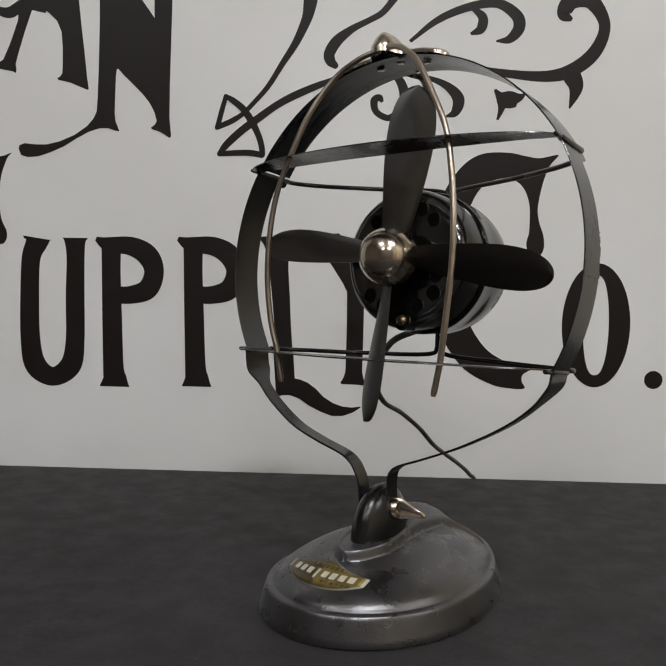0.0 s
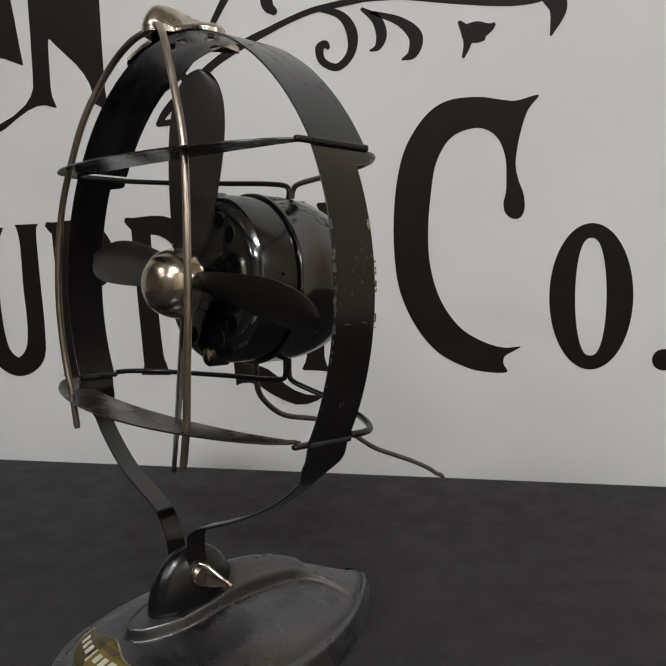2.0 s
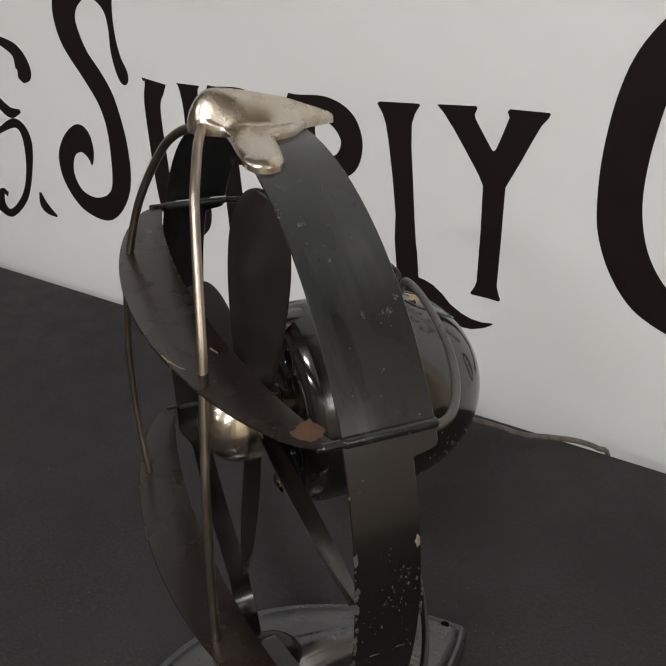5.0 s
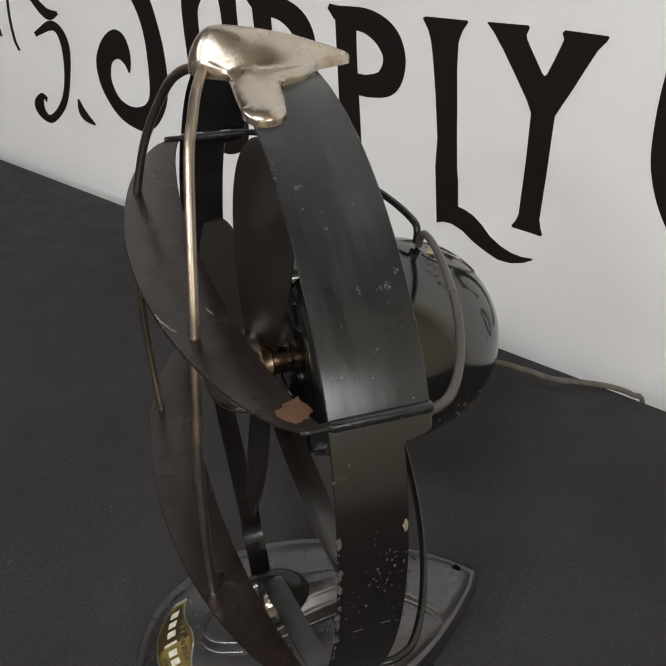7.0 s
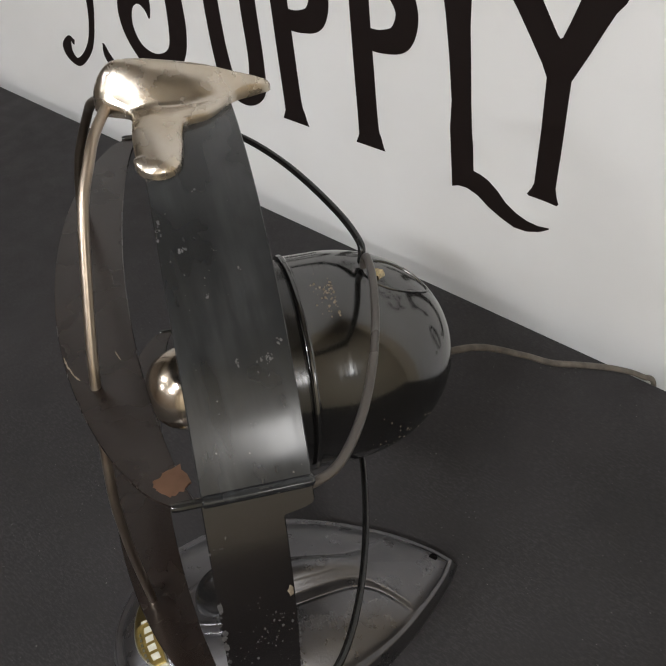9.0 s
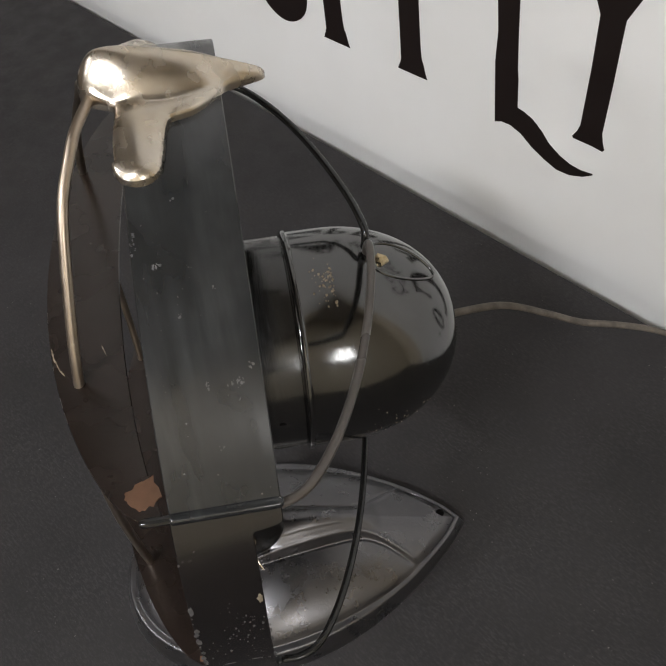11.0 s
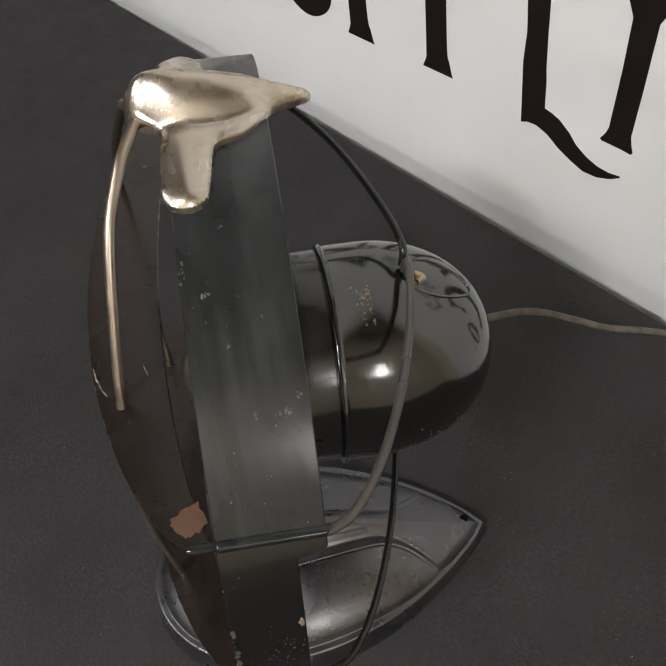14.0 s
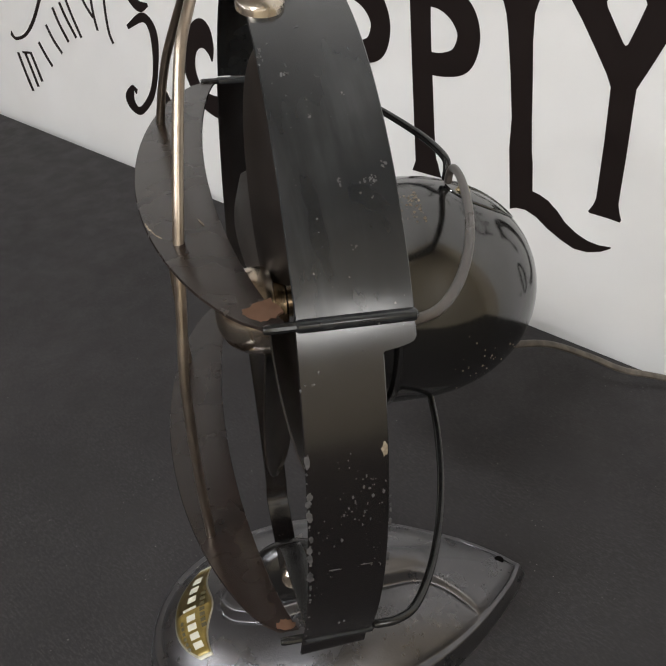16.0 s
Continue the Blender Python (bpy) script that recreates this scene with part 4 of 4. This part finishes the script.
# motor
profile = [(0.0, 0.0), (0.012, 0.0), (0.0125, 0.0006), (0.020, 0.0006), (0.0205, 0.0), (0.0440, 0.0), (0.0478, 0.0007), (0.0512, 0.0027), (0.0536, 0.0065), (0.0548, 0.0130), (0.0548, 0.0312), (0.0538, 0.0315), (0.0538, 0.0324), (0.0568, 0.0326), (0.0572, 0.0334), (0.0572, 0.0346), (0.0565, 0.0352), (0.0562, 0.0360), (0.0562, 0.052)]
for k in range(1, 17):
    a = math.pi / 2 * k / 16
    profile.append((0.0562 * math.cos(a) ** 0.9 if k < 16 else 0.0, 0.052 + 0.066 * math.sin(a)))
motor = part("motor", lathe(bmesh.new(), profile[11:], 96), GLOSS, desk_fan, "glossy black bullet-shaped motor housing", m=CORE)
part("front_housing", lathe(bmesh.new(), profile[:9], 96), GLOSS, motor, "glossy black front of the motor", m=CORE)
part("front_drum", lathe(bmesh.new(), profile[8:13], 96), BRUSHED, motor, "rubbed black drum of the motor", m=CORE)
for z, sx in ((0.049, -0.001), (-0.049, 0.0035)):
    bm = bmesh.new()
    lathe(bm, [(0.0, -0.0012), (0.0072, -0.0012), (0.0078, -0.0004), (0.0078, 0.012)], 24)
    part("screw_boss", bm, GLOSS, motor, m=CORE @ Matrix.Translation((sx, 0.0012, z * 0.985)))
    bm = bmesh.new()
    lathe(bm, [(0.0, -0.0034), (0.0022, -0.0031), (0.0040, -0.0018), (0.0046, 0.0), (0.0046, 0.0006)], 20)
    part("screw", bm, BRASS, motor, "domed brass screw", m=CORE @ Matrix.Translation((sx, 0.0002, z * 0.985)))
for degrees, off, size in ((68, 0.0400, 0.0052), (48, 0.0385, 0.0052), (-22, 0.0330, 0.0062), (-42, 0.0400, 0.0056), (-66, 0.0400, 0.0052), (112, 0.0400, 0.0052), (132, 0.0385, 0.0052), (228, 0.0400, 0.0056), (248, 0.0400, 0.0052)):
    a = radians(degrees)
    spot = CORE @ Matrix.Translation((off * math.cos(a), 0, off * math.sin(a)))
    rim = part("vent_rim", lathe(bmesh.new(), [(size - 0.0002, 0.0003), (size, -0.0002), (size + 0.0004, -0.0003), (size + 0.0010, 0.0003)], 28), GLOSS, motor, m=spot)
    # closed disc: the vent's dark inside is colour only
    part("vent", lathe(bmesh.new(), [(0.0, -0.0001), (size - 0.0001, -0.0001), (size, 0.0004)], 28), HOLE_SHADE, motor, "vent hole, its inner shade a flat near-black disc", m=spot)
for a in (radians(18), radians(-28), radians(160), radians(208)):
    bm = bmesh.new()
    lathe(bm, [(0.0, -0.0006), (0.0013, -0.0006), (0.0017, -0.0016), (0.0023, -0.0014), (0.0027, 0.0002)], 18)
    part("rivet", bm, GLOSS, motor, m=CORE @ Matrix.Translation((0.0285 * math.cos(a), 0, 0.0285 * math.sin(a))))
bm = bmesh.new()
bmesh.ops.create_uvsphere(bm, u_segments=24, v_segments=12, radius=1.0, matrix=Matrix.Translation((0.0, 0.080, 0.0405)) @ pose(0, 0, 0, -32) @ Matrix.Diagonal((0.014, 0.022, 0.0060, 1)))
part("wire_boss", bm, GLOSS, motor, m=CORE)
bm = bmesh.new()
lathe(bm, [(0.0, -0.004), (0.0034, -0.0035), (0.0038, -0.002), (0.0038, 0.003)], 4)
part("brass_nut", bm, BRASS, motor, "small brass nut", m=CORE @ Matrix.Translation((0.0025, 0.0770, 0.0508)) @ pose(0, 0, 0, -75))
line = []
for k in range(41):
    a = 2 * math.pi * k / 40
    y = 0.0870 + 0.0175 * math.sin(a)
    bulge = math.asin(min(1.0, (y - 0.052) / 0.066))
    r, th = 0.0562 * math.cos(bulge) ** 0.9, radians(90) + 0.24 * math.cos(a)
    line.append((r * math.cos(th), y, r * math.sin(th)))
part("oval_lip", tube(bmesh.new(), line, 0.0007, 8, 2), GLOSS, motor, "oval raised edge round the nut", m=CORE)
# small disc whose near-black colour gives the oil hole its shade
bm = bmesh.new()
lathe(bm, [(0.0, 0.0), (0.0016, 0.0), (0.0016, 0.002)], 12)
part("oil_hole", bm, HOLE_SHADE, motor, m=CORE @ Matrix.Translation((0.0546, 0.02, 0.005)) @ pose(0, 0, 0, 0, 0, 90))

# spinner, hub and blades
hub = part("hub", lathe(bmesh.new(), [(0.0, -0.0200), (0.0150, -0.0200), (0.0154, -0.0190), (0.0154, -0.0105), (0.0145, -0.0095), (0.0078, -0.0090), (0.0078, 0.0002), (0.0, 0.0002)], 40), BRONZE, desk_fan, "stepped dark bronze hub", m=CORE)
profile = []
for k in range(17):
    a = math.pi / 2 * k / 16
    profile.append((0.0222 * math.sin(a) ** 0.85 if k else 0.0, -0.0205 - 0.0235 * math.cos(a)))
profile += [(0.0224, -0.0190), (0.0222, -0.0168), (0.0200, -0.0162)]
part("spinner", lathe(bmesh.new(), profile, 56), SPINNER, hub, "tarnished bullet-shaped metal spinner", m=CORE @ Matrix.Translation((0.0020, 0, -0.0022)))
def blade_mesh():
    """A paddle of thin sheet: narrow at the root, broad and rounded beyond the middle, pitched and slightly cupped."""
    bm = bmesh.new()
    skins = []
    for lift in (-0.0004, 0.0004):
        rows = []
        for i in range(37):
            t = math.sin(math.pi / 2 * i / 36)
            r = 0.0140 + 0.1140 * t
            chord = 0.016 * (1 - t) ** 1.5 + 0.049 * math.sqrt(max(0.0, t ** 1.5 * (1 - t ** 4)))
            pitch = radians(42 - 10 * t)
            row = []
            for j in range(11):
                u = (j / 10 - 0.5) * max(chord, 0.0006)
                bend = 0.0024 * (1 - (j / 5 - 1) ** 2)
                row.append(bm.verts.new((r, -0.0135 - u * math.sin(pitch) - bend * math.cos(pitch) + lift, u * math.cos(pitch) - bend * math.sin(pitch))))
            rows.append(row)
        for a, b in zip(rows, rows[1:]):
            for j in range(10):
                bm.faces.new((a[j], a[j + 1], b[j + 1], b[j]))
        skins.append([row[0] for row in rows] + rows[-1][1:] + [row[10] for row in rows[-2::-1]] + rows[0][9:0:-1])
    low, high = skins
    for i in range(len(low)):
        j = (i + 1) % len(low)
        bm.faces.new((low[i], low[j], high[j], high[i]))
    return bm


for k in range(4):
    part("blade", blade_mesh(), BLADE, hub, "dark brown enamelled paddle blade at rest", m=CORE @ pose(0, 0, 0, 0, -84 - 90 * k))

# gull emblem on top of the ring
FRONT_EDGE = [(0.0, -0.0395), (0.0035, -0.0388), (0.0070, -0.0368), (0.0098, -0.0325), (0.0118, -0.0285), (0.0150, -0.0262), (0.030, -0.0272), (0.043, -0.0270), (0.0475, -0.0252), (0.0495, -0.0215)]
REAR_EDGE = [(0.0, 0.0305), (0.0018, 0.0290), (0.0048, 0.0215), (0.0075, 0.0145), (0.0118, 0.0108), (0.0165, 0.0060), (0.0195, 0.0020), (0.0212, -0.0025), (0.0222, -0.0060), (0.026, -0.0080), (0.040, -0.0102), (0.0465, -0.0130), (0.0485, -0.0165), (0.0495, -0.0215)]


BACK = np.array(spline([(-0.045, 0.0104, 0.0105), (-0.0390, 0.0108, 0.0122), (-0.0320, 0.0114, 0.0138), (-0.0240, 0.0126, 0.0138), (-0.0140, 0.0138, 0.0124), (-0.0020, 0.0134, 0.0101), (0.0100, 0.0104, 0.0073), (0.0220, 0.0068, 0.0044), (0.0320, 0.0045, 0.0020), (0.0400, 0.0040, 0.0008)], 8))


def gull():
    """The emblem as a smooth shell: a high rounded back, falling to the tail, with two wings over the ring."""
    xs = [0.0495 * math.sin(math.pi / 2 * k / 80) for k in range(-80, 81)]
    def edge_line(points):
        line = np.array(spline(points, 12))
        return np.maximum.accumulate(line[:, 0]), line[:, 1]

    front = [np.interp(abs(x), *edge_line(FRONT_EDGE)) for x in xs]
    rear = [np.interp(abs(x), *edge_line(REAR_EDGE)) for x in xs]
    for k, x in enumerate(xs):
        if abs(x) > 0.041:
            bend = 0.0088 * math.sqrt(max(0.0, 1 - ((abs(x) - 0.041) / 0.0085) ** 2))
            front[k], rear[k] = -0.0193 - bend, -0.0193 + bend
    rim = np.array([(x, y) for x, y in zip(xs, front)] + [(x, y) for x, y in zip(xs[::-1], rear[::-1])])

    def height(x, y):
        d = np.sqrt(((rim - (x, y)) ** 2).sum(1).min())
        broad, tall = np.interp(y, BACK[:, 0], BACK[:, 1]), np.interp(y, BACK[:, 0], BACK[:, 2])
        near = max(0.0, 1 - (x / broad) ** 2) ** (0.85 + 0.4 * smooth((y + 0.030) / 0.020))
        edge = 1 - max(0.0, 1 - d / (0.0042 + 0.0075 * near)) ** 2
        ridge = 0.0009 * math.exp(-((y + 0.0185) / 0.0045) ** 2) * min(1.0, abs(x) / 0.02)
        rise = 0.0024 + near * tall + ridge
        ring = math.sqrt((RING + BAND) ** 2 - x * x)
        return ring + 0.0016 + rise * edge ** 0.5

    loops = []
    for x, f, r in zip(xs, front, rear):
        row = [f + (r - f) * (1 - math.cos(math.pi * k / 30)) / 2 for k in range(31)]
        loops.append([(x, y, height(x, y)) for y in row])
    bm = bmesh.new()
    grid = [[bm.verts.new(p) for p in loop] for loop in loops]
    for a, b in zip(grid, grid[1:]):
        for k in range(30):
            bm.faces.new((a[k], a[k + 1], b[k + 1], b[k]))
    bmesh.ops.remove_doubles(bm, verts=bm.verts, dist=2e-5)
    made = bmesh.ops.extrude_edge_only(bm, edges=[e for e in bm.edges if e.is_boundary])
    for v in made["geom"]:
        if isinstance(v, bmesh.types.BMVert):
            v.co.z -= 0.0019
    return bm


part("gull_emblem", gull(), NICKEL, desk_fan, "tarnished nickel gull-shaped emblem on the guard top", smooth=60, m=HEAD @ pose(0, 0, 0, 0, -2.85))
for x, y in ((-0.021, -0.012), (0.001, -0.018), (0.019, -0.010), (0.004, 0.004)):
    bm = box(bmesh.new(), (x - 0.0028, y - 0.0018, 0.1446), (x + 0.0028, y + 0.0018, 0.1462), 0.0004)
    part("emblem_tab", bm, NICKEL, desk_fan, m=HEAD)

# flakes where the enamel has chipped
def flake(name, radius, angle, y, wide, tall, mat, seed, m, centre=0.0):
    """A ragged flake on a round skin: angle in degrees, place along the axis, size across and along the skin."""
    rng = random.Random(seed)
    n = 14
    rim = []
    for k in range(n):
        a = 2 * math.pi * k / n
        r = 0.6 + 0.5 * rng.random()
        th = radians(angle) + tall / 2 * r * math.sin(a) / radius
        rim.append((th, y + wide / 2 * r * math.cos(a)))
    bm = bmesh.new()
    skin = [[bm.verts.new((centre + (radius + lift) * math.cos(th), yy, (radius + lift) * math.sin(th))) for th, yy in rim] for lift in (-0.0002, 0.00012)]
    mid = bm.verts.new((centre + (radius + 0.00014) * math.cos(radians(angle)), y, (radius + 0.00014) * math.sin(radians(angle))))
    for i in range(n):
        j = (i + 1) % n
        bm.faces.new((skin[0][i], skin[0][j], skin[1][j], skin[1][i]))
        bm.faces.new((skin[1][i], skin[1][j], mid))
    part(name, bm, mat, desk_fan, m=m)


def side_skin(angle):
    """Outer radius of the right side band at an angle."""
    t = (CLIP - 0.012 - radians(angle)) / (CLIP - 0.012 - LOW)
    return 0.0030 + 0.0075 * t * t


rng = random.Random(5)
for k in range(44):
    angle = -1 + 5.5 * rng.gauss(0, 1) if k < 32 else rng.uniform(-28, 24)
    size = 0.0005 + 0.0022 * rng.random() ** 2.0 if k < 32 else 0.0004 + 0.0007 * rng.random()
    flake("paint_chip", RING + BAND, angle, -0.0255 + size * 0.35 * rng.random(), size, size * rng.uniform(0.9, 2.4), PALE_CHIP, k + 300, HEAD, side_skin(angle))
flake("paint_chip", RING + BAND, 13, 0.0005, 0.0026, 0.0058, TAN_CHIP, 3, HEAD, side_skin(13))
for k in range(78):
    angle, y = (6 + 2.8 * rng.gauss(0, 1), -0.0085 + 0.0060 * rng.gauss(0, 1)) if k < 50 else (rng.uniform(-8, 4), rng.uniform(-0.023, 0.0005))
    size = 0.00025 + 0.0009 * rng.random() ** 2.6
    if -0.023 < y < 0.0008 and angle < 14:
        flake("paint_chip", RING + BAND, angle, y, size, size * rng.uniform(0.7, 2.6), PALE_CHIP, k + 40, HEAD, side_skin(angle))
for k in range(16):
    angle = rng.choice((-6.2, 1.0, 4.5)) + rng.gauss(0, 0.9)
    size = 0.0004 + 0.0010 * rng.random()
    flake("paint_chip", RING + BAND, angle, 0.0028 - size * 0.4, size, size * rng.uniform(0.8, 2.0), PALE_CHIP, k + 700, HEAD, side_skin(angle))
flake("paint_chip", RING + BAND, -6.2, -0.0165, 0.0050, 0.0007, PALE_CHIP, 91, HEAD, side_skin(-6.2))
flake("paint_chip", RING + BAND, -6.0, -0.0050, 0.0050, 0.0005, PALE_CHIP, 92, HEAD, side_skin(-6.0))
flake("paint_chip", RING + BAND, -23, -0.0130, 0.0010, 0.0040, PALE_CHIP, 93, HEAD, side_skin(-23))
flake("paint_chip", RING + BAND, -22.5, -0.0110, 0.0008, 0.0030, PALE_CHIP, 94, HEAD, side_skin(-22.5))
for angle, y, wide, tall, count in ((46, 0.004, 0.0050, 0.0034, 22), (46, -0.006, 0.0022, 0.0026, 9), (48, 0.0095, 0.0016, 0.0030, 7), (65.5, -0.0236, 0.0020, 0.0070, 16), (62, -0.017, 0.0060, 0.0016, 12), (38, -0.004, 0.0020, 0.0014, 5), (55, -0.011, 0.0016, 0.0020, 5), (58, 0.001, 0.0012, 0.0012, 3), (71, -0.009, 0.0012, 0.0016, 3)):
    for k in range(count):
        spread_y, spread_a = rng.gauss(0, 0.30), rng.gauss(0, 0.30)
        size = 0.0003 + 0.0009 * rng.random() ** 2
        flake("paint_chip", RING + BAND, angle + math.degrees(tall * spread_a / RING), max(-0.0246, y + wide * spread_y), size, size * rng.uniform(0.7, 1.7), PALE_CHIP, int(angle * 10) + 40 * k, HEAD, 0.003 * max(0.0, 1 - 3 * (math.degrees(-CLIP) + angle) / (180 - 2 * math.degrees(CLIP))) ** 2)
for k in range(64):
    angle, y = 77 + 5 * rng.gauss(0, 1), 0.0490 + 0.0040 * rng.gauss(0, 1)
    size = 0.0004 + 0.0013 * rng.random() ** 2.2
    flake("paint_chip", 0.0562, angle, min(max(y, 0.042), 0.0518), size, size * 1.2, TAN_CHIP, k + 130, CORE)

for k in range(26):
    angle, y = -14 + 9 * rng.gauss(0, 1), 0.078 + 0.012 * rng.gauss(0, 1)
    size = 0.0003 + 0.0008 * rng.random() ** 2
    y = min(max(y, 0.054), 0.104)
    flake("paint_chip", 0.0562 * math.cos(math.asin((y - 0.052) / 0.066)) ** 0.9, angle, y, size * 0.7, size * 1.5, TAN_CHIP, k + 500, CORE)

# cord from the motor, over the table's back edge
flex = [(0.1120, 0.6500, 0.2060), (0.1020, 0.6640, 0.1980), (0.0800, 0.6960, 0.1850), (0.0680, 0.7270, 0.1610), (0.0665, 0.7450, 0.1410), (0.0765, 0.7730, 0.1190), (0.0970, 0.8230, 0.1010), (0.1200, 0.8560, 0.0785), (0.1371, 0.8820, 0.0570), (0.1553, 0.9120, 0.0395), (0.1740, 0.9390, 0.0230), (0.1910, 0.9600, 0.0055), (0.2010, 0.9720, -0.0150), (0.2060, 0.9800, -0.1200), (0.2100, 0.9850, -0.3500), (0.2140, 0.9800, -0.6000), (0.2250, 0.9500, -0.7300), (0.3150, 0.8600, -0.7470), (0.6000, 0.8100, -0.7470)]
bm = tube(bmesh.new(), flex, 0.0030, 10, 6, 0.8)
bm.transform(FAN.inverted())
part("power_cord", bm, CORD, desk_fan, "dull brown two-core power cord")
